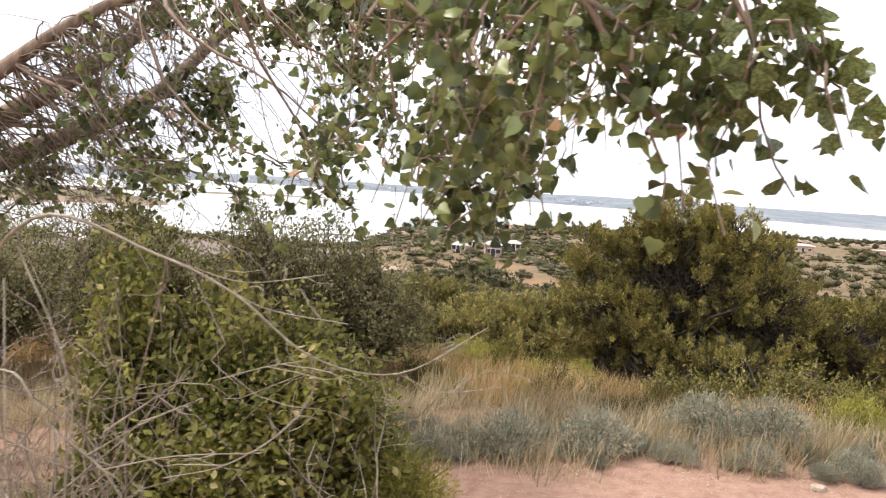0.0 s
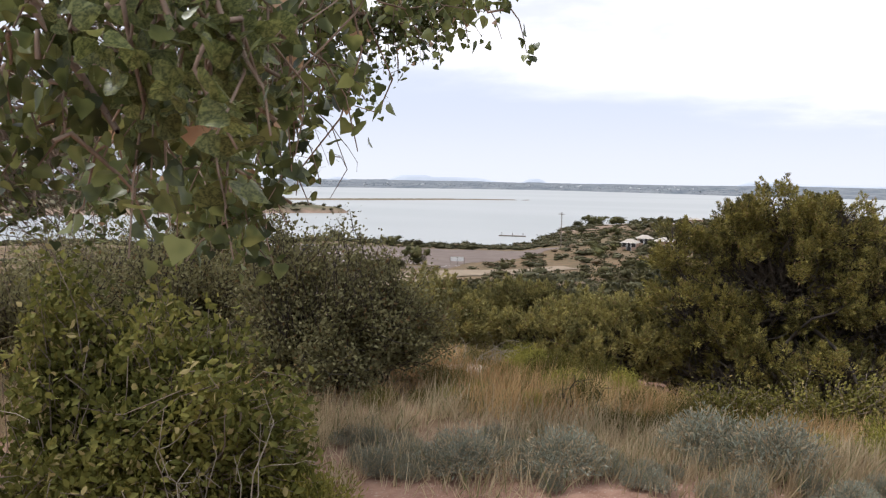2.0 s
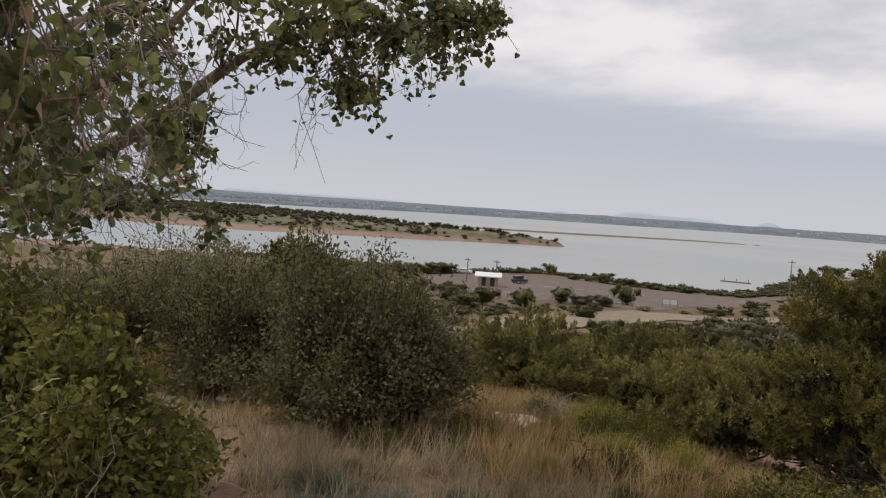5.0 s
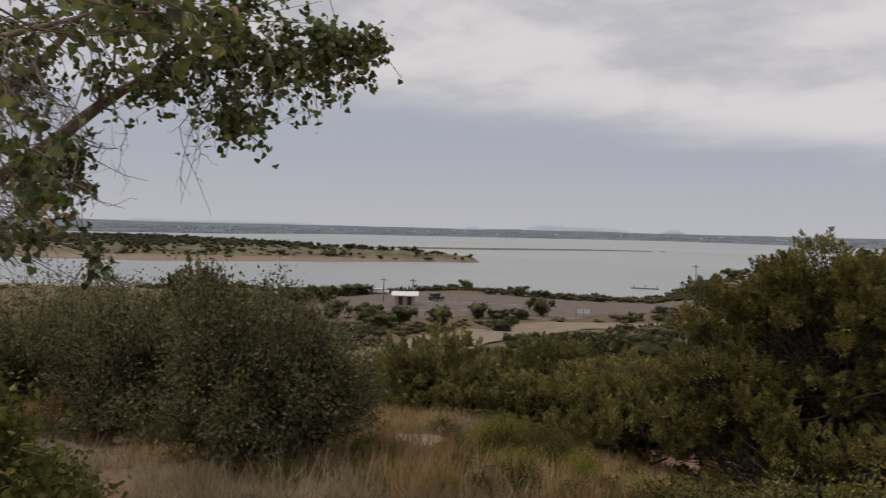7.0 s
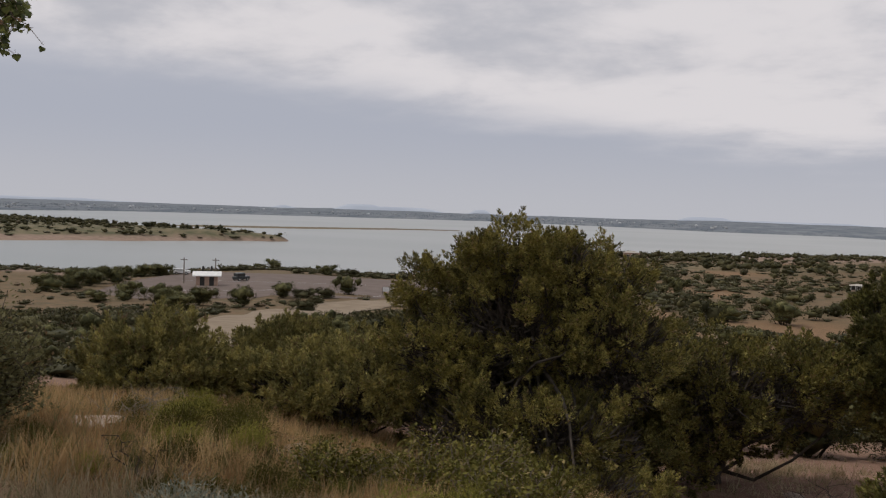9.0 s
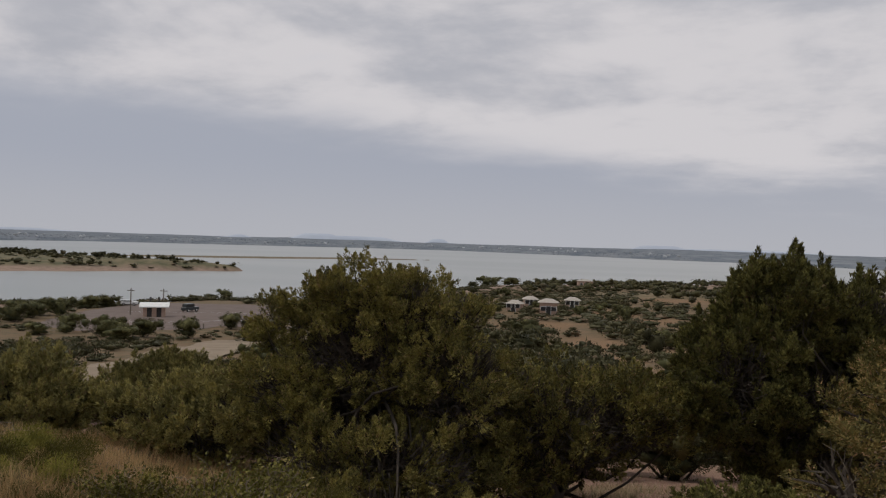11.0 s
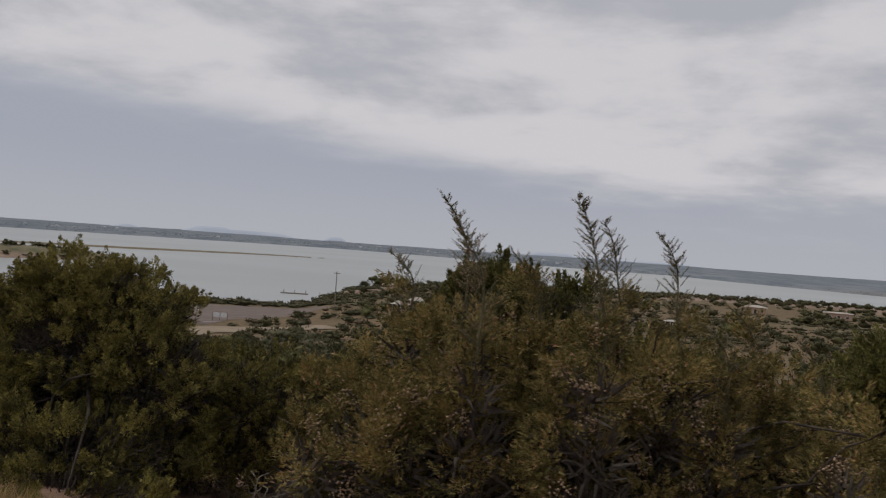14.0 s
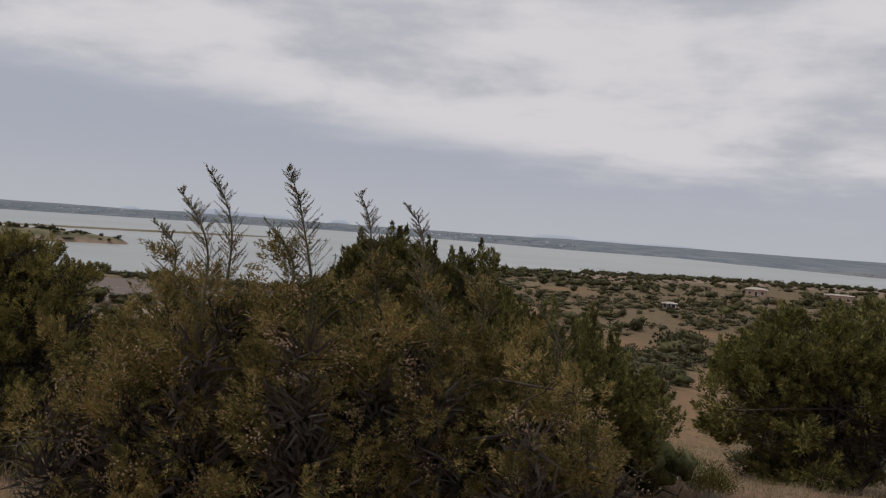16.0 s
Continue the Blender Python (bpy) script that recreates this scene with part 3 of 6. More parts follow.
def juniper_parts(lobes, boughs, per, seed, each=9, bough=0.36, upward=0.75, stems=4, spread=0.18, bark_r=0.09, spires=0, spire=(0.44, 0.094, 92), bare=0, thicket=55, inside=0.85, tall=0.17, thick=0.075, length=0.055, width=0.012):
    """Boughs on the lobes, tufts on the boughs, sprigs on the tufts; stems and limbs beneath."""
    rng = np.random.default_rng(seed)
    B, out = lobe_clumps(lobes, boughs, rng, 0.55)
    B[:, 2] = np.maximum(B[:, 2], 0.15 + 0.25 * rng.random(boughs))
    size = bough * (0.55 + 0.8 * rng.random(boughs))
    ids = np.repeat(np.arange(boughs), each)
    d = unit(ball_points(len(ids), rng) + out[ids] * 0.7 + np.array([0, 0, 0.45]))
    C = B[ids] + d * (size[ids] * (0.55 + 0.45 * rng.random(len(ids))))[:, None] * np.array([1, 1, 0.8])
    C[:, 2] = np.maximum(C[:, 2], 0.04)
    axis = d * 0.7 + out[ids] * 0.3 + np.array([0, 0, upward])
    groups = [tufts(C, axis, per, rng, tall, thick, length, width)]
    # larger inner sprays, added to deepen the shade between the tufts
    inner = np.repeat(np.arange(boughs), 70)
    d2 = ball_points(len(inner), rng)
    Q = B[inner] + d2 * (size[inner] * 0.5 * rng.random(len(inner)) ** 0.5)[:, None] * np.array([1, 1, 0.8])
    Q[:, 2] = np.maximum(Q[:, 2], 0.05)
    groups.append(needles(Q, d2 + np.array([0, 0, 0.4]), length * (1.0 + 0.7 * rng.random(len(inner))), width * 1.6, rng))
    if spires:
        top = np.argsort(B[:, 2] + rng.normal(size=len(B)) * 0.3)[-spires:]
        groups.append(tufts(B[top] + np.array([0, 0, 0.1]), np.array([[0, 0, 1.0]]) + rng.normal(size=(spires, 3)) * 0.1, spire[2], rng, spire[0], spire[1], length, width))
    crown = joined(groups)
    wood, base = [], np.array([0.0, 0, -0.2])
    for s in range(stems):
        a = 6.283 * (s + rng.random() * 0.6) / stems
        foot = base + np.array([math.cos(a), math.sin(a), 0]) * spread * 0.5
        pts = bent(foot, B[rng.integers(boughs)] * np.array([0.45, 0.45, 0.6]), rng, 0.10, 6)
        wood.append(tube(pts, bark_r, bark_r * 0.5, 7))
        for q in rng.choice(boughs, max(3, boughs // (2 * stems)), replace=False):
            wood.append(tube(bent(pts[rng.integers(3, 6)], B[q], rng, 0.09, 6), bark_r * 0.38, 0.008, 5))
    for q in rng.choice(len(C), bare, replace=False) if bare else ():
        e = C[q] + unit(axis[q]) * 0.12 + rng.normal(size=3) * 0.08
        wood.append(tube(bent(B[ids[q]] * 0.8, e, rng, 0.1, 6), 0.012, 0.003, 4))
    # dead dry twigs filling the crown, added to block light and darken its inside
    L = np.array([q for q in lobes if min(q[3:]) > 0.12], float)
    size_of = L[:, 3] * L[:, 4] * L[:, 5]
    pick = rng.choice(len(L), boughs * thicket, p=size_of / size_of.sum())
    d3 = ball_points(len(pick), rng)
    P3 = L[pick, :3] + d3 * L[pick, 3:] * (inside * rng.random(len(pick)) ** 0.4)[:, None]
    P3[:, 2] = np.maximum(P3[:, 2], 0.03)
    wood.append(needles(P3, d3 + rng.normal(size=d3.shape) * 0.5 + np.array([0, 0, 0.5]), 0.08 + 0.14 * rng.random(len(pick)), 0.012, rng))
    return crown, joined(wood)


def juniper(name, at, label, lobes, clumps, per, seed, leaf_mat, wood_mat=None, group="", turn=0.0, **more):
    crown, wood = juniper_parts(lobes, clumps, per, seed, **more)
    t = thing(name, label, "tree", group, (at[0], at[1], gz(*at[:2]) if len(at) < 3 else at[2]))
    t.rotation_euler = (0, 0, turn)
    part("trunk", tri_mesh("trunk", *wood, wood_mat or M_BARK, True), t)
    part("crown", tri_mesh("crown", *crown, leaf_mat), t)
    return t


def shrub(name, at, label, lobes, stems, twigs, per, seed, leaf_mat, wood_mat, leaf=0.035, shape=LEAF_OVAL, group="", stem_r=0.016, base_r=0.25, category="shrub", flat=(0, 0, 1.2)):
    """Many stems from one foot, forking into twigs with leaves."""
    rng = np.random.default_rng(seed)
    E, out = lobe_clumps(lobes, stems * twigs, rng, 0.75)
    E[:, 2] = np.maximum(E[:, 2], 0.1)
    t = thing(name, label, category, group, (at[0], at[1], gz(*at[:2])))
    P, D = [], []
    order = np.argsort(np.arctan2(E[:, 1], E[:, 0]) + rng.normal(size=len(E)) * 0.25)
    for s in range(stems):
        mine = E[order[s * twigs:(s + 1) * twigs]]
        a = rng.random() * 6.283
        foot = np.array([math.cos(a), math.sin(a), 0]) * base_r * rng.random() + np.array([0, 0, -0.1])
        c = mine.mean(0)
        fork = foot + (c - foot) * 0.62
        pts = bent(foot, fork, rng, 0.08, 6)
        wood = [tube(pts, stem_r, stem_r * 0.6, 5)]
        for e in mine:
            q = bent(pts[rng.integers(3, 6)], e, rng, 0.10, 6)
            wood.append(tube(q, stem_r * 0.45, 0.0025, 4))
            n = per
            f = rng.random(n) ** 0.6 * 5
            i = np.minimum(f.astype(int), 4)
            p = q[i] + (q[i + 1] - q[i]) * (f - i)[:, None]
            p = p + rng.normal(size=p.shape) * leaf * 1.5 * (0.6 + 0.5 * f[:, None] / 5)
            P.append(p)
            D.append(ball_points(n, rng) + unit(e - foot) * 0.6)
        part("stem", tri_mesh("stem", *joined(wood), wood_mat, True), t)
    P, D = np.concatenate(P), np.concatenate(D)
    lv = leaves(P, D, leaf * (0.6 + 0.8 * rng.random(len(P))), shape, rng, flat)
    part("foliage", tri_mesh("foliage", *lv, leaf_mat), t)
    return t


# the large round juniper in the middle of the slope
juniper("juniper_tree", (2.6, 11.25), "broad olive-green juniper with an open domed top on the slope",
        [(-0.04, -0.2, 2.72, 0.52, 0.5, 0.42), (0.55, -0.2, 2.68, 0.42, 0.4, 0.38), (1.2, -0.1, 2.45, 0.28, 0.3, 0.42), (-0.58, -0.3, 2.66, 0.22, 0.3, 0.34), (-1.47, 0, 2.32, 0.18, 0.22, 0.45), (-0.97, -0.1, 2.25, 0.2, 0.3, 0.3),
         (0.1, 0, 1.95, 1.2, 1.0, 0.85), (-0.9, 0, 1.4, 0.95, 0.9, 0.75), (1.1, -0.1, 1.6, 0.8, 0.8, 0.85), (0.0, -0.3, 0.65, 1.8, 1.2, 0.55), (0.3, -1.0, 0.7, 1.4, 0.6, 0.6), (0.5, -1.6, 0.35, 1.3, 0.5, 0.33)],
        440, 62, 11, M_JUNIPER, M_DARKWOOD, each=8, bough=0.21, upward=0.65, stems=6, bark_r=0.09, bare=240, tall=0.18, thick=0.08, length=0.034, width=0.008)
# the dark juniper with pointed sprays
juniper("juniper_tree", (8.55, 12.7), "dark green juniper with dense pointed upright sprays",
        [(0, 0, 1.4, 1.5, 1.2, 1.1), (-0.25, 0, 2.72, 1.0, 0.8, 0.62), (0.45, 0, 2.68, 0.9, 0.7, 0.6), (-0.65, 0, 2.86, 0.5, 0.4, 0.36), (1.3, 0.2, 2.0, 0.7, 0.6, 0.6), (-1.1, -0.4, 1.8, 0.8, 0.8, 0.8)],
        300, 46, 12, M_JUNIPER_DARK, M_DARKWOOD, each=12, upward=1.5, stems=5, spires=150, spire=(0.40, 0.09, 130), bough=0.27, bare=20, width=0.013)


def plume_juniper():
    """The nearest juniper: berried, with long feathery leader shoots that lean over at the tip."""
    x, y = 8.6, 5.9
    base = gz(x, y)
    leaders = [(7.78, 5.62, 0.80, 1.1), (7.89, 4.85, 0.62, 0.9), (8.55, 4.75, 0.78, 1.1), (8.81, 5.68, 0.71, 1.0), (9.18, 5.6, 0.63, 1.0), (7.45, 5.5, 0.40, 0.6), (8.25, 5.5, 0.46, 0.55),
               (9.6, 5.4, 0.22, 0.7), (10.1, 5.6, 0.05, 0.7), (9.35, 5.0, 0.1, 0.7)]
    # upright pointed cones of foliage, crowded over the foot, one under every leader
    rng = np.random.default_rng(30)
    cones = [(tx + 0.12, ty, tz - (0.62 if big > 0.7 else 0.4) * big) for tx, ty, tz, big in leaders]
    for k in range(46):
        cx = 6.95 + 3.65 * (k + rng.random()) / 46
        cones.append((cx, 4.65 + 1.9 * rng.random(), np.interp(cx, [6.85, 7.1, 7.4, 7.8, 8.6, 9.2, 9.6, 10.2, 10.6], [-0.8, -0.42, -0.17, -0.07, -0.02, -0.06, -0.14, -0.38, -0.7]) - 0.3 * rng.random() ** 1.5))
    lobes = []
    for cx, cy, cz in cones:
        for drop, r, h in ((0.0, 0.05, 0.12), (0.2, 0.11, 0.16), (0.45, 0.19, 0.2), (0.75, 0.26, 0.24), (1.1, 0.32, 0.28)):
            if cz - base - drop > 0.1:
                lobes.append((cx - x + 0.04 * drop, cy - y, cz - base - drop, r, r, h))
    t = juniper("juniper_tree", (x, y), "rust-tinged berried juniper with long feathery leader shoots", lobes, 760, 36, 13, M_PLUME, M_DARKWOOD,
                each=10, bough=0.12, upward=0.45, thicket=34, inside=0.72, tall=0.13, thick=0.046, length=0.025, width=0.0046, stems=7, bark_r=0.03, bare=90)
    rng = np.random.default_rng(31)
    # bunches of small tan berries near the outer sprays
    C, out = lobe_clumps(lobes, 360, rng, 0.1)
    C = C + out * 0.1 * rng.random((360, 1))
    C[:, 2] = np.maximum(C[:, 2], 0.1)
    ids = np.repeat(np.arange(360), 34)
    S = C[ids] + rng.normal(size=(len(ids), 3)) * (0.6 + 0.8 * rng.random((360, 1)))[ids] * np.array([0.045, 0.045, 0.04])
    r = 0.0055 + 0.0045 * rng.random((len(ids), 1, 1))
    octa = np.array([[1, 0, 0], [-1, 0, 0], [0, 1, 0], [0, -1, 0], [0, 0, 1], [0, 0, -1]], float)
    faces = np.array([[0, 2, 4], [2, 1, 4], [1, 3, 4], [3, 0, 4], [2, 0, 5], [1, 2, 5], [3, 1, 5], [0, 3, 5]])
    V = (S[:, None] + r * octa[None]).reshape(-1, 3)
    part("berry", tri_mesh("berry", V, (faces[None] + 6 * np.arange(len(ids))[:, None, None]).reshape(-1, 3), M_BERRY), t, "bunches of small tan berries", "stuff")
    for tx, ty, tz, big in leaders:
        tip = np.array([tx - x, ty - y, tz - base])
        h = 0.85 * big
        u = np.linspace(0, 1, 16)
        axis = tip + np.stack([0.05 * (1 - u) + 0.13 * np.exp(-4 * (1 - u)) * (u - 1) * 0 - 0.15 * u ** 5 + 0.12, 0 * u, -h * (1 - u)], -1)
        axis[:, 0] += 0.02 * np.sin(u * 6 + tx * 3)
        groups = [tube(axis, 0.012, 0.002, 5)]
        P, D = [], []
        for k in range(int(120 * big)):
            f = rng.random() ** 1.05
            i = min(int(f * 15), 14)
            p0 = axis[i] + (axis[i + 1] - axis[i]) * (f * 15 - i)
            a = rng.random() * 6.283
            reach = (0.045 + 0.20 * (1 - f) ** 0.9) * (0.45 + 0.7 * rng.random())
            d = unit(np.array([math.cos(a) - 0.3 * f, math.sin(a), 0.8]))
            q = np.linspace(0.15, 1, 11)[:, None]
            way = p0 + d * reach * q + np.array([-0.05, 0, 0.10]) * reach * q ** 2
            groups.append(tube(way[::5], 0.0016, 0.0006, 3))
            P.append(way + rng.normal(size=(11, 3)) * 0.003)
            D.append(d + np.array([-0.1, 0, 0.2]) + rng.normal(size=(11, 3)) * 0.3)
        P = np.concatenate(P)
        groups.append(sprigs(P, np.concatenate(D), 0.014 + 0.014 * rng.random(len(P)), 0.0026, rng))
        part("leader_shoot", tri_mesh("leader_shoot", *joined(groups), M_PLUME_TIP), t, "feathery shoot leaning over at its tip")
    return t


plume_juniper()

# more junipers round the slope's edge
juniper("juniper_tree", (5.0, 12.2), "low dark juniper with bare lower stems", [(0, 0, 1.15, 1.3, 1.1, 0.65), (-0.9, -0.6, 0.5, 0.9, 0.9, 0.4), (-0.5, 0, 1.5, 0.6, 0.7, 0.4), (1.0, 0.1, 1.25, 0.8, 0.8, 0.5), (-1.0, 0, 1.0, 0.7, 0.7, 0.65)], 190, 60, 14, M_JUNIPER, M_DARKWOOD, stems=6, bare=90, bough=0.3, each=6, tall=0.22, thick=0.095, length=0.042)
juniper("juniper_tree", (15.9, 15.0), "rounded dark juniper beside a bare dirt gap", [(0, 0, 1.4, 2.0, 1.5, 1.2), (-0.4, 0, 2.3, 0.9, 0.9, 0.65), (1.2, 0, 2.3, 1.2, 0.9, 0.8), (2.2, 0, 1.8, 1.2, 0.9, 0.9)], 230, 46, 15, M_JUNIPER_DARK, M_DARKWOOD, stems=5, bare=30, bough=0.42, tall=0.24, thick=0.11, length=0.075, width=0.014)
juniper("juniper_tree", (10.6, 11.2), "green juniper with upright pointed sprays", [(0, 0, 1.1, 1.1, 0.9, 0.85), (-0.4, 0, 1.7, 0.6, 0.6, 0.5), (0.7, 0, 1.2, 0.7, 0.7, 0.7)], 130, 44, 16, M_JUNIPER_DARK, M_DARKWOOD, upward=1.4, spires=30, spire=(0.6, 0.11, 200), bough=0.34)
juniper("juniper_tree", (11.6, 12.6), "green juniper with upright pointed sprays", [(0, 0, 0.9, 0.85, 0.9, 0.75), (-0.3, 0, 1.4, 0.5, 0.5, 0.45)], 90, 44, 26, M_JUNIPER_DARK, M_DARKWOOD, upward=1.4, spires=16, spire=(0.55, 0.11, 200), bough=0.34)
juniper("juniper_tree", (0.0, 11.5), "low yellow-green juniper beside the large juniper", [(0, 0, 0.55, 1.3, 1.0, 0.45), (0.6, 0, 0.75, 0.7, 0.7, 0.35), (-0.8, 0, 0.6, 0.7, 0.7, 0.35)], 130, 42, 17, M_BELT, M_DARKWOOD, bough=0.38, bare=20)
juniper("juniper_tree", (-2.6, 10.9), "green juniper at the crest behind the grey shrub", [(0, 0, 0.4, 0.9, 0.9, 0.4), (0.1, 0, 0.65, 0.4, 0.4, 0.3)], 100, 42, 18, M_BELT, M_DARKWOOD, bough=0.36, spires=8)
juniper("juniper_tree", (-1.2, 13.2), "juniper in a dense row on the slope", [(0, 0, 0.7, 1.3, 1.1, 0.55), (-0.6, 0, 0.9, 0.7, 0.7, 0.4)], 120, 42, 27, M_BELT, M_DARKWOOD, bough=0.4)
juniper("juniper_tree", (-4.9, 8.6), "narrow juniper behind grey shrubs", [(0, 0, 0.7, 0.5, 0.5, 0.6), (0, 0, 1.2, 0.25, 0.25, 0.3)], 45, 42, 19, M_JUNIPER, M_DARKWOOD, bough=0.3, spires=4)

for jx, jy, js in ((7.0, 9.6, 28), (7.3, 8.0, 43)):
    juniper("juniper_tree", (jx, jy), "small low dark juniper on the slope", [(0, 0, 0.35, 0.8, 0.7, 0.33), (0.3, 0, 0.5, 0.45, 0.5, 0.25)], 70, 42, js, M_JUNIPER_DARK, M_DARKWOOD, bough=0.24, bark_r=0.05, bare=16, tall=0.14, length=0.04)
# grey-leaved shrub in front of the lake view, and its neighbours
shrub("grey_shrub", (-1.97, 6.25), "rounded grey-green shrub with dark stems in dry grass", [(0, 0, 0.7, 0.95, 0.8, 0.6), (-0.35, 0, 1.15, 0.55, 0.5, 0.42), (0.6, 0.1, 0.8, 0.55, 0.6, 0.5), (0, -0.2, 0.4, 0.95, 0.7, 0.4), (-0.9, 0, 0.85, 0.35, 0.4, 0.45), (0.95, 0.1, 0.5, 0.35, 0.4, 0.4), (0, -0.6, 0.3, 0.95, 0.5, 0.3), (0.1, 0, 1.4, 0.28, 0.3, 0.3), (-0.6, -0.1, 1.5, 0.2, 0.25, 0.25), (0.5, 0, 1.25, 0.25, 0.25, 0.28)], 44, 18, 62, 21, M_OAK, M_DARKWOOD, 0.038, base_r=0.6, flat=(0, 0, 0.4))
shrub("grey_shrub", (-3.9, 6.6), "dark grey-green shrub beside the cottonwood", [(0, 0, 0.75, 0.9, 0.8, 0.65), (0.2, 0, 1.25, 0.5, 0.5, 0.4), (0.1, 0, 0.4, 1.0, 0.8, 0.4), (-0.5, 0, 1.3, 0.28, 0.3, 0.4), (0.7, 0, 1.1, 0.3, 0.3, 0.35), (0.2, -0.6, 0.3, 1.1, 0.5, 0.3)], 32, 17, 50, 22, M_OAK, M_DARKWOOD, 0.038, base_r=0.6, flat=(0, 0, 0.4))
shrub("grey_shrub", (-5.9, 7.5), "dark grey-green shrub beside the cottonwood", [(0, 0, 1.0, 1.1, 0.9, 0.8)], 22, 14, 60, 23, M_OAK, M_DARKWOOD, 0.036)
# bright green shrub close to the camera's start
shrub("green_shrub", (-1.95, 3.2), "bright green leafy shrub under the cottonwood", [(0.15, 0, 0.5, 0.75, 0.8, 0.5), (0.55, -0.1, 0.65, 0.55, 0.5, 0.4), (-0.2, 0, 0.85, 0.42, 0.5, 0.33), (0.4, -0.6, 0.3, 0.8, 0.5, 0.3), (0.9, 0.2, 0.4, 0.35, 0.4, 0.35), (0.2, 0.2, 1.05, 0.22, 0.25, 0.32), (-0.45, 0, 1.22, 0.16, 0.25, 0.28), (0.72, 0, 1.0, 0.16, 0.2, 0.3), (1.2, -0.1, 0.6, 0.2, 0.25, 0.34), (1.3, -0.2, 0.25, 0.2, 0.25, 0.25), (-0.2, -0.2, 1.2, 0.15, 0.2, 0.3), (1.0, -0.4, 0.85, 0.14, 0.2, 0.25), (0.45, -0.2, 1.15, 0.12, 0.15, 0.22)], 46, 17, 58, 24, M_GREEN, M_BARK, 0.039, base_r=0.6, stem_r=0.012, flat=(0, -0.2, 0.25), shape=LEAF_BROAD)
shrub("grey_shrub", (-5.0, 5.7), "dark grey-green shrub beside the cottonwood", [(0, 0, 0.9, 0.9, 0.9, 0.7)], 20, 14, 60, 30, M_OAK, M_DARKWOOD, 0.04)


def brush_pile(x, y, r, h, n, seed, mat, label):
    """A tangle of bare dead twigs."""
    rng = np.random.default_rng(seed)
    t = thing("dead_brush", label, "brush", "", (x, y, gz(x, y)))
    for k in range(n):
        a = rng.random() * 6.283
        foot = np.array([math.cos(a), math.sin(a), 0]) * r * 0.5 * rng.random() + np.array([0, 0, -0.03])
        b = rng.random() * 6.283
        tip = np.array([math.cos(b) * r, math.sin(b) * r, h * (0.3 + 0.8 * rng.random())]) * (0.6 + 0.5 * rng.random())
        q = bent(foot, tip, rng, 0.12, 7)
        wood = [tube(q, 0.006, 0.0018, 4)]
        for _ in range(5):
            g = q[rng.integers(2, 6)]
            wood.append(tube(bent(g, g + rng.normal(size=3) * r * 0.28 + np.array([0, 0, 0.03]), rng, 0.1, 5), 0.003, 0.001, 3))
        part("twig", tri_mesh("twig", *joined(wood), mat, True), t)
    return t


brush_pile(-2.7, 1.9, 0.9, 1.3, 60, 36, M_BARK, "tangle of bare brown twigs under the cottonwood")
brush_pile(-1.68, 1.4, 0.5, 1.5, 46, 47, M_BARK, "tall tangle of bare brown twigs beside the green shrub")
brush_pile(-0.75, 2.5, 0.34, 1.0, 7, 48, M_DEAD, "few pale dead twigs standing in front of the green shrub")
brush_pile(-0.9, 7.9, 0.5, 0.28, 26, 37, M_DEAD, "low pile of bleached dead twigs in dry grass")
brush_pile(0.45, 5.95, 0.32, 0.5, 4, 38, M_DARKWOOD, "dark leafless thorny twig standing in grass")
brush_pile(6.85, 5.2, 0.2, 0.75, 9, 39, M_DEAD, "dry pale weed stalks beside the juniper")
brush_pile(11.5, 10.6, 0.7, 1.5, 16, 46, M_DEAD, "pale dry dead sprays of a juniper")
brush_pile(6.1, 11.0, 0.45, 0.5, 14, 40, M_DARKWOOD, "dark bare twigs on red dirt")


def rock_slab(x, y, w, d, h, turn, seed):
    """A flat weathered stone half sunk in the ground."""
    rng = np.random.default_rng(seed)
    bm = bmesh.new()
    bmesh.ops.create_icosphere(bm, subdivisions=3, radius=1.0)
    for v in bm.verts:
        n = noise.noise(v.co * 1.6 + Vector((seed, 0, 0))) * 0.35 + noise.noise(v.co * 4.0) * 0.1
        v.co = v.co * (1 + n)
        v.co.z = math.copysign(abs(v.co.z) ** 0.45, v.co.z)
        v.co = Vector((v.co.x * w, v.co.y * d, v.co.z * h))
    me = bpy.data.meshes.new("rock")
    bm.to_mesh(me)
    bm.free()
    me.materials.append(M_ROCK)
    ob = tagged(new("rock", me), "flat pale sandstone slab in dry grass", "rock", "sandstone slabs")
    ob.location = (x, y, gz(x, y) + h * 0.25)
    ob.rotation_euler = (rng.normal() * 0.06, rng.normal() * 0.06, turn)


for k, q in enumerate(((-0.95, 7.3, 0.38, 0.26, 0.05, 0.2), (-0.3, 7.6, 0.14, 0.1, 0.04, 1.0), (0.6, 8.4, 0.12, 0.1, 0.04, 0.3), (-3.75, 5.5, 0.3, 0.22, 0.04, 0.4), (-3.4, 6.2, 0.24, 0.16, 0.035, 1.4),
                       (1.96, 3.8, 0.05, 0.04, 0.03, 0.1), (4.9, 10.6, 0.18, 0.14, 0.05, 0.7), (6.0, 11.6, 0.14, 0.12, 0.06, 1.9), (13.4, 13.6, 0.3, 0.2, 0.08, 0.4), (13.9, 15.2, 0.3, 0.22, 0.1, 1.1))):
    rock_slab(*q, 60 + k)


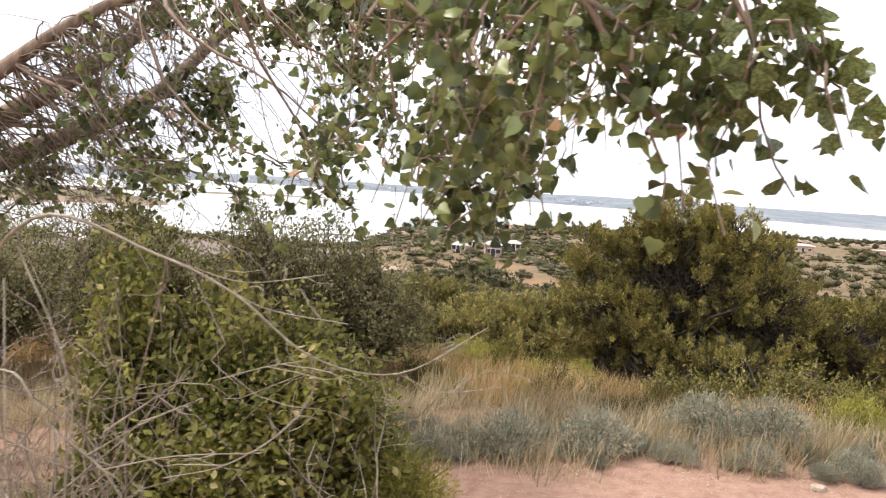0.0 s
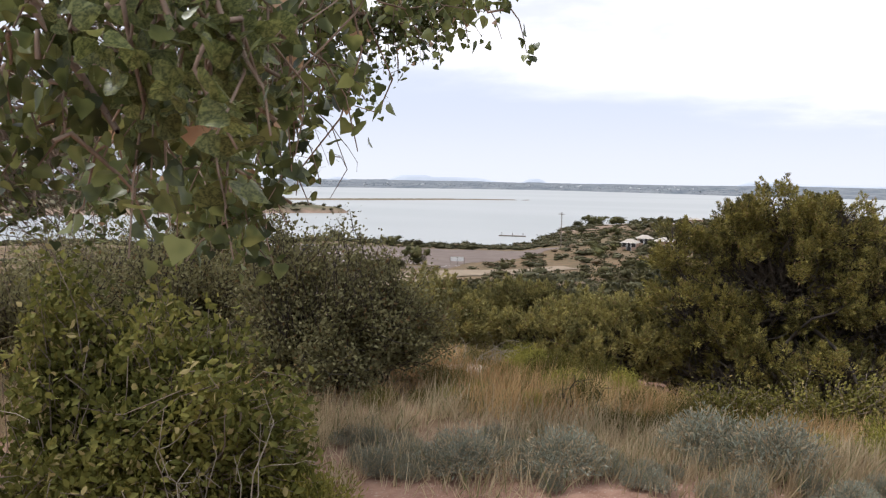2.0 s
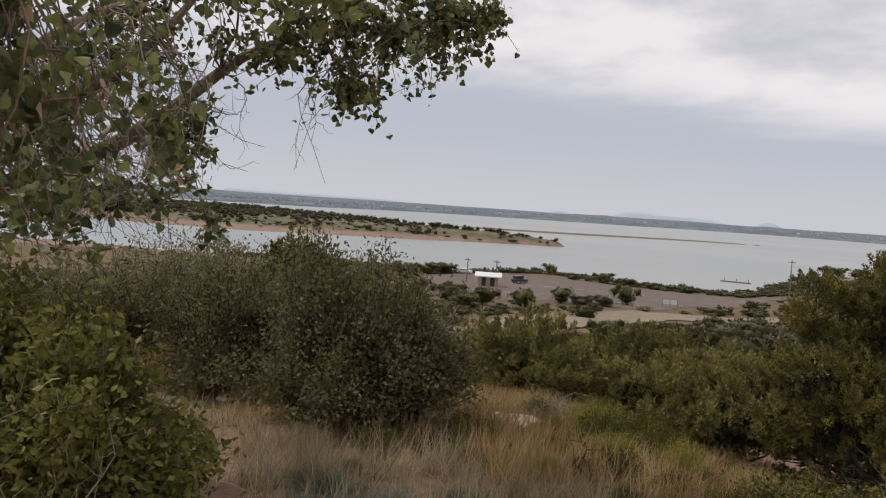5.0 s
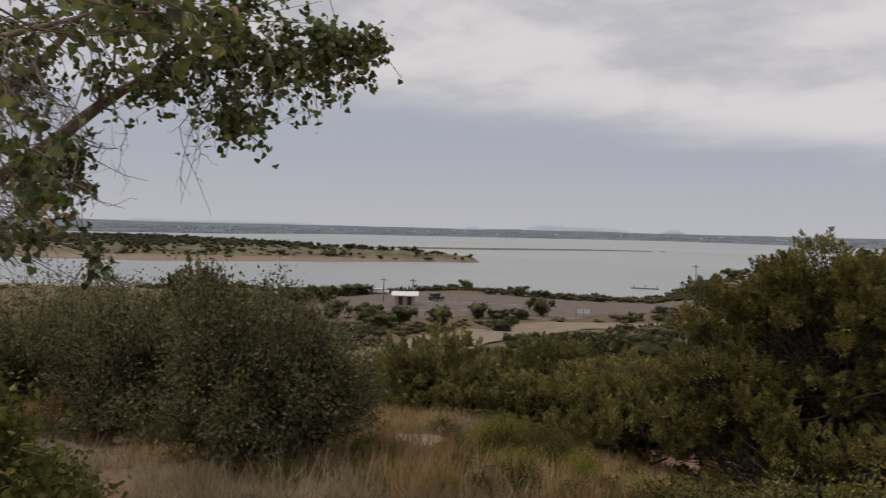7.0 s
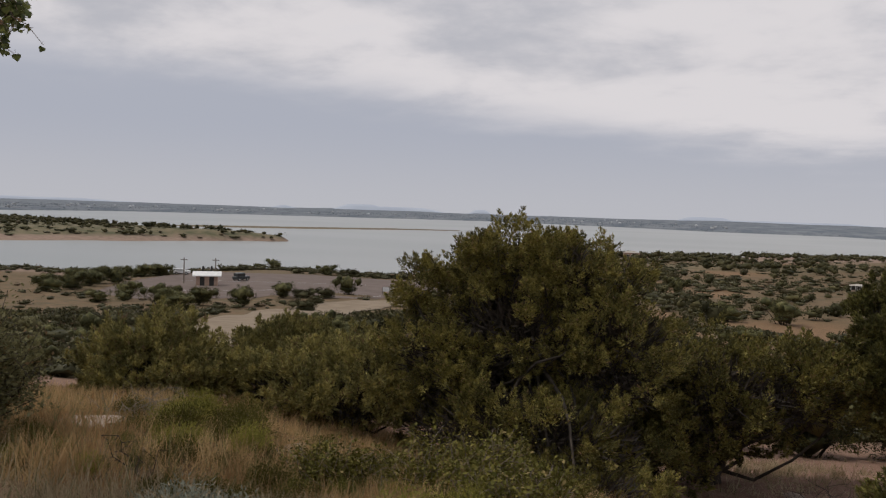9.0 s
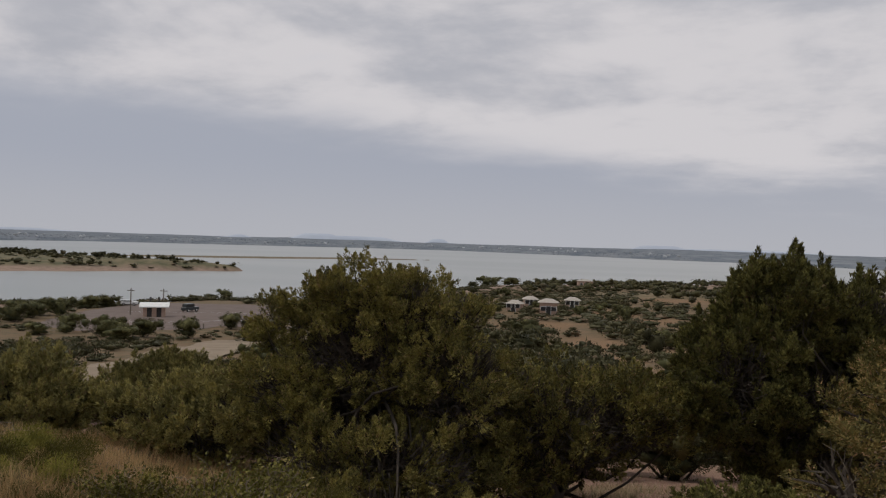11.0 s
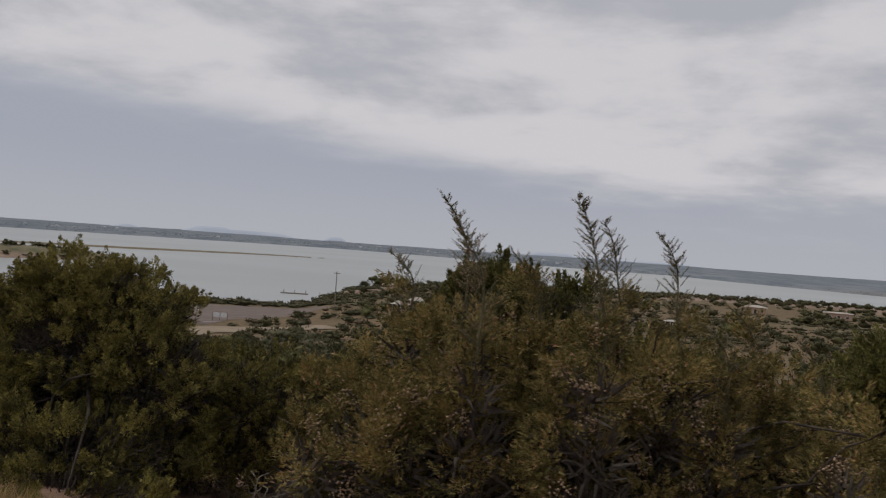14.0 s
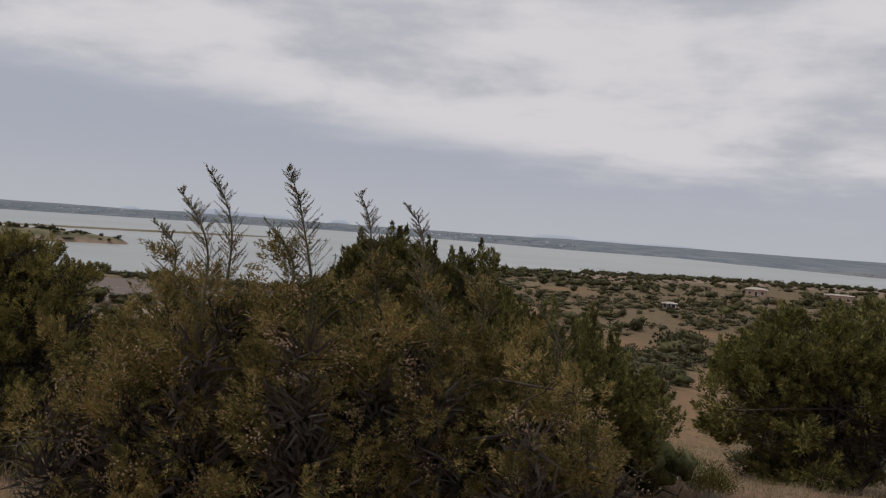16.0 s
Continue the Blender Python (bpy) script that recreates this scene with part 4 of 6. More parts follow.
# leafy low shrubs on the crest below the path
shrub("green_shrub", (2.5, 6.9), "low green leafy shrub in dry grass", [(0, 0, 0.3, 0.75, 0.5, 0.3), (0.4, 0, 0.4, 0.4, 0.35, 0.25)], 22, 9, 34, 33, M_LEAFY, M_BARK, 0.034, stem_r=0.007)
shrub("green_shrub", (1.7, 6.6), "low green leafy shrub in dry grass", [(0, 0, 0.22, 0.5, 0.4, 0.22)], 14, 9, 34, 34, M_LEAFY, M_BARK, 0.034, stem_r=0.007)
shrub("green_shrub", (3.2, 5.9), "low green leafy shrub in dry grass", [(0, 0, 0.25, 0.45, 0.4, 0.22)], 12, 9, 30, 35, M_LEAFY, M_BARK, 0.032, stem_r=0.006)


def cottonwood():
    """Trunk out of view beside the path; limbs reach over it and hang down with heart-shaped leaves."""
    rng = np.random.default_rng(41)
    x, y = -4.9, 3.2
    z = gz(x, y)
    t = thing("cottonwood_tree", "large cottonwood with grey-brown limbs and drooping heart-shaped leaves", "tree", "", (x, y, z))
    o = np.array([x, y, z])

    def w(*p):
        return np.array(p, float) - o
    fork = w(-4.5, 3.35, -0.5)
    part("trunk", tri_mesh("trunk", *tube(bent((0, 0, -0.3), fork, rng, 0.03, 8), 0.30, 0.2, 12), M_BARK_RED, True), t)
    limbs = [(w(-2.87, 4.3, 0.42), w(-2.3, 5.2, 1.29), w(-0.9, 5.6, 1.5)), (w(-2.96, 4.0, 0.71), w(-2.73, 4.5, 1.24), w(-2.4, 5.0, 2.1)),
             (w(-3.2, 2.2, 0.75), w(-1.5, 1.1, 1.1), w(0.4, 0.5, 0.6)), (w(-3.0, 2.3, 1.0), w(-1.5, 2.0, 1.45), w(0.2, 1.7, 1.0)), (w(-3.4, 3.5, 0.5), w(-2.5, 3.6, 1.1), w(-1.7, 4.2, 1.5))]
    spots = []
    for (a, b, c), thick in zip(limbs, (0.085, 0.085, 0.06, 0.06, 0.07)):
        way = curve([fork, a, b, c])
        part("limb", tri_mesh("limb", *tube(way, thick, 0.012, 8), M_BARK_RED, True), t)
        spots.append(way)
    # (leafy ends of each limb: centre, spread, number of twigs, limb)
    outer_ends = [((-0.75, 5.85, 1.45), (0.28, 0.3, 0.22), 30, 0), ((-1.1, 5.55, 1.28), (0.42, 0.4, 0.3), 62, 0), ((-1.5, 5.25, 1.4), (0.45, 0.45, 0.35), 58, 0), ((-1.35, 5.2, 0.8), (0.3, 0.25, 0.15), 28, 0),
                  ((-2.15, 4.75, 1.55), (0.45, 0.45, 0.35), 42, 0), ((-1.9, 4.95, 1.05), (0.35, 0.3, 0.16), 22, 0), ((-2.3, 4.5, 0.4), (0.22, 0.22, 0.28), 32, 0), ((-2.05, 4.6, -0.25), (0.08, 0.08, 0.13), 7, 0)]
    inner_ends = [((-3.3, 3.9, -0.2), (0.35, 0.35, 0.25), 22, 4), ((-2.7, 4.3, -0.05), (0.3, 0.3, 0.16), 12, 4), ((-2.8, 4.4, 1.35), (0.5, 0.5, 0.42), 34, 1), ((-2.4, 3.9, 1.0), (0.4, 0.4, 0.4), 9, 4), ((-2.5, 3.5, 0.3), (0.3, 0.35, 0.32), 10, 4), ((-2.3, 3.4, -0.15), (0.4, 0.35, 0.22), 16, 4),
                  ((-1.4, 5.4, 1.95), (0.6, 0.5, 0.3), 36, 1), ((-1.2, 3.4, 0.15), (0.25, 0.3, 0.22), 11, 4), ((-1.5, 3.4, -0.05), (0.25, 0.3, 0.15), 5, 4)]
    low_ends = [((0.57, 0.45, 0.19), (0.09, 0.08, 0.1), 6, 2), ((0.44, 0.48, 0.2), (0.13, 0.12, 0.16), 7, 2), ((0.3, 0.5, 0.46), (0.2, 0.14, 0.14), 5, 2), ((0.2, 0.52, 0.22), (0.2, 0.15, 0.2), 9, 2),
                ((0.0, 0.55, 0.28), (0.22, 0.16, 0.22), 8, 2), ((-0.3, 0.7, 0.34), (0.24, 0.2, 0.2), 8, 2), ((0.3, 0.5, 0.03), (0.12, 0.1, 0.08), 4, 2), ((0.46, 0.75, 0.17), (0.13, 0.1, 0.12), 6, 2), ((-0.15, 0.85, 0.08), (0.2, 0.15, 0.1), 6, 2)]
    hanging_ends = [((0.25, 0.85, 0.4), (0.2, 0.2, 0.24), 18, 3), ((0.04, 1.45, 0.4), (0.22, 0.25, 0.24), 13, 3), ((-0.15, 1.15, 0.12), (0.22, 0.2, 0.15), 10, 3), ((-0.83, 1.1, 0.8), (0.4, 0.4, 0.35), 10, 3),
                    ((-0.15, 2.0, 0.6), (0.3, 0.3, 0.3), 5, 3), ((-0.12, 1.95, 0.28), (0.24, 0.28, 0.26), 19, 3), ((-0.27, 1.8, -0.05), (0.2, 0.2, 0.18), 18, 3), ((-0.08, 1.5, 0.02), (0.2, 0.2, 0.15), 10, 3)]
    hanging_more = [((0.3, 3.05, 0.86), (0.2, 0.25, 0.1), 13, 3), ((0.0, 2.9, 0.98), (0.2, 0.25, 0.1), 8, 3), ((-0.4, 2.45, 0.35), (0.22, 0.2, 0.25), 10, 3), ((-0.45, 2.2, 0.0), (0.22, 0.22, 0.25), 8, 3), ((-0.9, 3.0, 0.35), (0.28, 0.3, 0.3), 11, 3), ((-0.9, 3.1, 0.95), (0.3, 0.35, 0.3), 6, 3),
                    ((-0.8, 2.6, 0.85), (0.3, 0.35, 0.3), 4, 3), ((-1.0, 2.6, -0.1), (0.25, 0.25, 0.2), 12, 3)]
    ends = outer_ends + inner_ends + low_ends + hanging_ends + hanging_more
    wood, P, D = [], [], []
    for c, s, n, li in ends:
        way = spots[li]
        for _ in range(n):
            e = w(*c) + np.clip(rng.normal(size=3), -1.5, 1.5) * np.array(s) * 0.72
            root = way[np.argmin(np.linalg.norm(way - e, axis=1))] if rng.random() < 0.35 else w(*c) + rng.normal(size=3) * np.array(s) * 0.35 + np.array([0, 0, 0.12])
            q = bent(root, e, rng, 0.10, 6, 0.06)
            wood.append(tube(q, 0.006, 0.002, 4))
            k = 15
            f = rng.random(k) ** 0.7 * 5
            i = np.minimum(f.astype(int), 4)
            p = q[i] + (q[i + 1] - q[i]) * (f - i)[:, None]
            P.append(p + rng.normal(size=p.shape) * 0.035)
            D.append(rng.normal(size=p.shape) * 0.8 + np.array([0.1, 0, -0.65]))
    P, D = np.concatenate(P), np.concatenate(D)
    # connect the leafy ends to the limbs
    for c, s, n, li in ends:
        way = spots[li]
        j = np.argmin(np.linalg.norm(way - w(*c), axis=1))
        wood.append(tube(bent(way[max(0, j - 2)], w(*c) + np.array([0, 0, 0.15]), rng, 0.08, 7), 0.016, 0.005, 5))
    part("twig", tri_mesh("twig", *joined(wood), M_BARK_RED, True), t, kind="stuff")
    size = np.where(P[:, 1] + y < 1.0, 0.043, 0.05) * (0.6 + 0.7 * rng.random(len(P)))
    near = np.where(P[:, 1] + y < 0.62)[0][:290]
    rest = np.setdiff1d(np.arange(len(P)), near)
    part("leaf", tri_mesh("leaf", *leaves(P[rest], D[rest], size[rest], LEAF_HEART, rng), M_COTTON), t, kind="stuff")
    one = [tri_mesh("leaf", LEAF_HEART[0] * np.array([k, 1, 0.6 + 0.8 * c]), LEAF_HEART[1], M_COTTON) for k, c in ((1, 0.2), (1.1, 1.0), (0.9, 0.6), (1.05, 1.5))]
    for k in near:
        a = unit(D[k])
        r = unit(np.cross(a, rng.normal(size=3)))
        m = Matrix((r, a, np.cross(r, a))).transposed().to_4x4()
        ob = part("leaf", one[int(rng.integers(4))], t)
        ob.matrix_basis = Matrix.Translation(P[k]) @ m @ Matrix.Scale(size[k], 4)
    # bare drooping twigs under the limbs
    for c, li, n in (((-2.9, 4.1, 0.0), 1, 40), ((-3.1, 3.9, -0.4), 4, 40), ((-2.6, 4.3, -0.1), 4, 30), ((-1.75, 5.1, 0.55), 0, 7), ((-2.3, 4.6, 0.5), 0, 10), ((-2.45, 4.2, 0.1), 0, 26), ((-2.6, 3.5, 0.3), 4, 30), ((-2.5, 4.5, 0.9), 1, 20), ((-2.6, 3.9, 0.7), 4, 22), ((-2.9, 4.0, 0.8), 1, 20), ((-2.2, 3.8, 0.2), 4, 14), ((-1.2, 3.3, 0.3), 4, 8), ((-0.8, 2.6, 0.3), 3, 6)):
        way = spots[li]
        bare = []
        j = int(np.clip(np.argmin(np.linalg.norm(way - w(*c), axis=1)), 3, len(way) - 3))
        for _ in range(n):
            root = way[j + rng.integers(-2, 3)]
            e = root + (w(*c) - root) * rng.uniform(0.7, 1.3) + rng.normal(size=3) * np.array([0.2, 0.2, 0.16])
            q = bent(root, e, rng, 0.10, 8, 0.08)
            bare.append(tube(q, 0.006, 0.0015, 4))
            for _ in range(4):
                g = q[rng.integers(3, 7)]
                bare.append(tube(bent(g, g + rng.normal(size=3) * 0.11 + np.array([0, 0, -0.05]), rng, 0.12, 5), 0.0025, 0.001, 3))
        part("bare_twig", tri_mesh("bare_twig", *joined(bare), M_BARK, True), t, "leafless grey-brown twigs", "stuff")
    return t


cottonwood()


def dead_branches():
    """Bleached arching dead branch that leans out over the green shrub."""
    rng = np.random.default_rng(43)
    x, y = -1.9, 1.3
    z = gz(x, y)
    t = thing("dead_branch", "bleached leafless dead branch arching over the shrub", "branch", "", (x, y, z))
    o = np.array([x, y, z])
    upper = [([(-1.9, 1.3, z), (-1.6, 0.9, -0.5), (-1.2, 0.5, -0.12), (-0.87, 0.46, -0.18), (-0.68, 0.46, -0.26), (-0.5, 0.47, -0.39), (-0.3, 0.5, -0.42), (-0.1, 0.52, -0.3)], 0.012),
             ([(-0.5, 0.47, -0.39), (-0.49, 0.46, -0.47), (-0.56, 0.45, -0.57), (-0.68, 0.43, -0.65), (-0.82, 0.42, -0.69)], 0.006),
             ([(-0.7, 0.46, -0.25), (-0.6, 0.47, -0.29), (-0.42, 0.48, -0.31)], 0.005),
             ([(-0.8, 0.46, -0.2), (-0.66, 0.47, -0.23), (-0.48, 0.48, -0.2)], 0.004),
             ([(-0.51, 0.47, -0.4), (-0.6, 0.46, -0.42), (-0.72, 0.45, -0.46)], 0.004)]
    lower = [([(-0.3, 0.5, -0.42), (-0.2, 0.52, -0.46), (-0.05, 0.54, -0.44)], 0.003),
             ([(-1.9, 1.3, z), (-1.6, 0.7, -0.7), (-1.21, 0.42, -0.47), (-1.1, 0.41, -0.58), (-0.96, 0.41, -0.68), (-0.88, 0.4, -0.78)], 0.009),
             ([(-0.96, 0.41, -0.68), (-0.8, 0.43, -0.64), (-0.6, 0.45, -0.62)], 0.004),
             ([(-1.0, 0.41, -0.65), (-0.86, 0.43, -0.56), (-0.74, 0.44, -0.5)], 0.004),
             ([(-1.3, 0.6, -0.2), (-1.1, 0.5, -0.5), (-1.05, 0.45, -0.9)], 0.005),
             ([(-1.4, 0.7, -0.3), (-1.25, 0.5, -0.75), (-1.15, 0.42, -1.05)], 0.005)]
    for pts, r in upper + lower:
        p = np.array(pts) - o
        way = curve(p)
        part("branch", tri_mesh("branch", *tube(way, r * 0.45, 0.0012, 6), M_DEAD, True), t)
        for _ in range(4):
            g = way[rng.integers(len(way) // 3, len(way) - 1)]
            q = bent(g, g + rng.normal(size=3) * np.array([0.11, 0.08, 0.07]), rng, 0.12, 6)
            part("twig", tri_mesh("twig", *tube(q, 0.0015, 0.0006, 4), M_DEAD, True), t)


dead_branches()


# ---- ground cover near the path ----
def dry_grass():
    rng = np.random.default_rng(51)
    n = 185000
    x = rng.uniform(-6, 13, n * 3)
    y = rng.uniform(2.2, 13, n * 3)
    tuft = 0.48 + 0.85 * wavy(x, y, 0.33, 1.0) + 0.5 * wavy(x, y, 1.3, 2.0)
    keep = (rng.random(n * 3) < np.clip(tuft, 0, 1) * smooth(3.7, 4.5, y + 0.3 * wavy(x, y, 0.9, 3.0) + 0.5 * (x < -0.6)) * (1 - 0.6 * smooth(8, 13, y)) * (1 - 0.9 * smooth(5.2, 6.8, x)) * (1 - smooth(7.8, 9.0, y) * smooth(1.2, 2.6, x)))
    x, y = x[keep][:n], y[keep][:n]
    P = np.stack([x, y, ground(x, y) - 0.01], -1)
    h = (0.12 + 0.36 * rng.random(len(x)) ** 1.7) * (1 - 0.25 * smooth(6.0, 8.0, y)) * (0.75 + 0.35 * wavy(x, y, 1.1, 4.0)) * (0.45 + 0.55 * smooth(0.75, 1.25, np.hypot(x + 1.97, (y - 6.1) * 1.1)))
    D = rng.normal(size=P.shape) * 0.32 + np.array([0.12, 0, 1.0])
    wide = 0.005 + 0.004 * rng.random(len(x))
    gold = y + 0.5 * wavy(x, y, 0.8, 5.0) > 5.6
    for name, mat, label, m in (("dry_grass", M_GRASS, "pale straw-coloured dry grass beside the dirt path", ~gold), ("golden_grass", M_GOLD, "tall golden dry grass on the crest", gold)):
        V, F = leaves(P[m], D[m], h[m], BLADE, rng, None, wide[m])
        tagged(new(name, tri_mesh(name, V, F, mat)), label, "grass", "", "stuff")


dry_grass()


def low_tufts():
    """Short dry tufts on the bare dirt between the junipers."""
    rng = np.random.default_rng(53)
    n = 4600
    cy = 9 + 32 * rng.random(n) ** 1.5
    cx = np.interp(cy, [9, 13, 21.6, 41], [12.4, 13.2, 15.2, 21.0]) + rng.normal(size=n) * (1.3 + 0.08 * cy)
    m = 420
    cx = np.concatenate([cx, rng.normal(5.8, 1.0, m), rng.normal(-2.5, 0.5, m)])
    cy = np.concatenate([cy, rng.normal(13.4, 1.2, m), rng.normal(2.5, 0.45, m)])
    ids = np.repeat(np.arange(len(cx)), 12)
    x, y = cx[ids] + rng.normal(size=len(ids)) * 0.05, cy[ids] + rng.normal(size=len(ids)) * 0.05
    P = np.stack([x, y, ground(x, y) - 0.01], -1)
    V, F = leaves(P, rng.normal(size=P.shape) * 0.6 + np.array([0, 0, 1.0]), 0.07 + 0.14 * rng.random(len(ids)), BLADE, rng, None, 0.008)
    tagged(new("dry_tufts", tri_mesh("dry_tufts", V, F, M_GRASS)), "short dry tufts dotted over bare dirt", "grass", "", "stuff")


low_tufts()


def sage_bush(seed, mat, h=0.32, r=0.3, n=3200, name="sage_bush", label="low blue-grey sage bush"):
    rng = np.random.default_rng(seed)
    a, e = rng.random(n) * 6.283, rng.random(n)
    tip = np.stack([np.cos(a) * r * e ** 0.6, np.sin(a) * r * e ** 0.6, h * (1 - 0.55 * e ** 2) * (0.55 + 0.5 * rng.random(n))], -1)
    foot = tip * np.array([0.25, 0.25, 0.0])
    f = 0.35 + 0.65 * rng.random(n)
    P = foot + (tip - foot) * f[:, None]
    P = P + rng.normal(size=P.shape) * 0.012
    D = (tip - foot) + rng.normal(size=P.shape) * 0.2
    V, F = leaves(P, D, 0.022 + 0.03 * rng.random(n), LEAF_OVAL, rng, None, 0.013)
    t = thing(name, label, "bush", "bushes on the slope")
    part("foliage", tri_mesh("foliage", V, F, mat), t)
    for k in range(0, n, 500):
        part("stem", tri_mesh("stem", *tube(bent((0, 0, -0.05), tip[k] * 0.85, rng, 0.08, 4), 0.006, 0.002, 4), M_BARK, True), t)
    return t


rng = np.random.default_rng(52)
s1 = sage_bush(1, M_SAGE)
s2 = sage_bush(2, M_YELLOW, 0.36, 0.32, 3000, "yellow_bush", "low yellow-green rabbitbrush in dry grass")
s3 = sage_bush(3, M_LEAFY, 0.40, 0.4, 3600, "green_bush", "low olive-green bush in dry grass")
placed = [s1, s2, s3]
s1.location = (0.62, 4.2, gz(0.62, 4.2))
s2.location = (2.75, 5.2, gz(2.75, 5.2))
s3.location = (3.4, 6.9, gz(3.4, 6.9))
spread = [(s1, 1.5, 4.8, 0.95), (s1, 1.9, 4.6, 0.9), (s1, 0.0, 4.1, 0.8), (s2, 3.2, 4.8, 0.8), (s2, 3.0, 5.7, 0.7), (s2, -0.55, 3.0, 0.9), (s3, 1.6, 7.4, 0.6), (s3, 3.0, 8.3, 0.6), (s3, 12.4, 9.4, 0.9), (s3, 13.2, 12.0, 1.0), (s1, 12.9, 10.8, 0.8)]
spread += [(s2, -0.3, 7.7, 0.8), (s3, 0.0, 7.3, 0.7), (s2, 0.2, 6.9, 0.75), (s3, 0.45, 6.5, 0.6), (s2, -0.5, 8.4, 0.8), (s3, 0.5, 7.5, 0.8), (s2, 0.75, 7.1, 0.7), (s3, -0.1, 8.6, 0.8)]
spread += [(s1, rng.uniform(-1.0, 3.0), rng.uniform(3.9, 5.0), rng.uniform(0.25, 0.48)) for _ in range(70)]
spread += [(s3, rng.uniform(-1.2, 3.4), rng.uniform(5.4, 9.0), rng.uniform(0.25, 0.5)) for _ in range(60)]
spread += [(s2, rng.uniform(-1.0, 4.0), rng.uniform(5.4, 8.5), rng.uniform(0.2, 0.4)) for _ in range(24)]
for q, x, y, k in spread:
    c = copy_thing(q, pose(x, y, gz(x, y), 0, 0, rng.uniform(0, 360)) @ Matrix.Scale(k, 4))
    c.scale = (k * rng.uniform(0.9, 1.3), k * rng.uniform(0.9, 1.3), k * rng.uniform(0.9, 1.35))


# ---- scrub and trees down the slope ----
def scrub_bush(seed, h, r, mat, name, label, n=2400, leaf=0.075, category="bush"):
    rng = np.random.default_rng(seed)
    lobes = [(0, 0, h * 0.5, r * 0.95, r * 0.95, h * 0.46), (0, 0, h * 0.22, r * 0.95, r * 0.95, h * 0.22)] + [(rng.normal() * r * 0.5, rng.normal() * r * 0.5, h * (0.45 + 0.35 * rng.random()), r * 0.5, r * 0.5, h * 0.25) for _ in range(5)]
    C, out = lobe_clumps(lobes, n // 40, rng, 0.45)
    ids = np.repeat(np.arange(len(C)), 120)
    d = ball_points(len(ids), rng)
    puff = 0.7 + 0.7 * rng.random(len(C))
    P = C[ids] + d * (rng.random(len(ids)) ** 0.5 * r * 0.21 * puff[ids])[:, None] * np.array([1, 1, 0.8])
    P[:, 2] = np.maximum(P[:, 2], 0.03)
    V, F = needles(P, d + out[ids] * 0.5 + np.array([0, 0, 0.7]), leaf * 1.1 * (0.6 + 0.8 * rng.random(len(ids))), leaf * 0.24, rng)
    t = thing(name, label, category, "trees and bushes down the slope")
    part("crown", tri_mesh("crown", *joined([(V, F), heart(lobes, 0.6, rng)]), mat), t)
    st = [tube(bent((0, 0, -0.3), C[k] * np.array([0.8, 0.8, 0.85]), rng, 0.08, 5), 0.05 * h / 2, 0.012, 5) for k in range(0, len(C), 9)]
    part("trunk", tri_mesh("trunk", *joined(st), M_DARKWOOD, True), t)
    return t


kinds = [scrub_bush(61, 2.6, 1.5, M_SLOPE, "juniper_bush", "rounded olive-green juniper on the open slope"),
         scrub_bush(62, 2.0, 1.5, M_SLOPE, "juniper_bush", "low dark green juniper on the open slope"),
         scrub_bush(63, 3.4, 1.5, M_SLOPE, "juniper_bush", "upright dark juniper on the open slope"),
         scrub_bush(64, 1.1, 1.1, M_BUSH, "scrub_bush", "low grey-green scrub on dry ground"),
         scrub_bush(65, 1.4, 1.2, M_BUSH, "scrub_bush", "dull grey-brown scrub on dry ground")]
spare = list(kinds)
HIGH = (2.8, 2.2, 3.6, 1.25, 1.55)


count = {"juniper_bush": 0, "scrub_bush": 0}
beyond = {0: [], 1: [], 2: [], 3: [], 4: []}


def put(k, x, y, s, turn=None, lone=False):
    q = kinds[k]
    kind = "juniper_bush" if k < 3 else "scrub_bush"
    if not lone and (math.hypot(x, y) > 62 or count[kind] > 205):
        beyond[k].append((x, y, s))
        return None
    count[kind] += 1
    m = pose(x, y, gz(x, y) - 0.03, 0, 0, rng.uniform(0, 360) if turn is None else turn)
    if q in spare:
        spare.remove(q)
        q.matrix_basis = m
        q.scale = (s, s * rng.uniform(0.8, 1.15), s)
        return q
    c = copy_thing(q, m)
    c.scale = (s * rng.uniform(0.85, 1.2), s * rng.uniform(0.85, 1.2), s * rng.uniform(0.85, 1.05))
    return c


# dense belt just below the crest, open slope beyond
taken = []
for _ in range(9000):
    a, r = rng.uniform(-68, 46), math.exp(rng.uniform(math.log(17), math.log(150)))
    x, y = r * math.sin(math.radians(a)), r * math.cos(math.radians(a))
    gap = 1.5 + r * 0.022
    open_right = 3 < x < 80 and r > 20 and wavy(x, y, 9.0, 4.0) > (0.0 if r < 40 else 0.1)
    lot = on_lot(x, y, 3.0) or (r > 110 and -40 < a < -13) or is_clear(x, y) or (x > 3 and r > 45 and rng.random() < 0.3)
    gap_line = 12 < y < 110 and abs(x - np.interp(y, [13, 21.6, 36, 58, 105], [13.2, 15.2, 19.6, 25.2, 42])) < 0.8 + 0.045 * y
    if lot or open_right or gap_line or any((x - u) ** 2 + (y - v) ** 2 < gap * gap for u, v in taken):
        continue
    taken.append((x, y))
    k = int(rng.choice(5, p=[0.3, 0.25, 0.12, 0.18, 0.15]))
    # the crowns stay below the sight line to the lot and the open slope
    away = math.hypot(x - 3.5, y - 0.5)
    line = 0.162 if a < -4 else 0.14
    if away > 60:
        line = 0.118 if a < -12 or rng.random() < 0.75 else 0.085
    room = -line * away - gz(x, y)
    put(k, x, y, min(rng.uniform(0.65, 1.25) * (1.0 + 0.3 * (r > 60)), max(0.35, room / HIGH[k])))
    if len(taken) > 1050:
        break

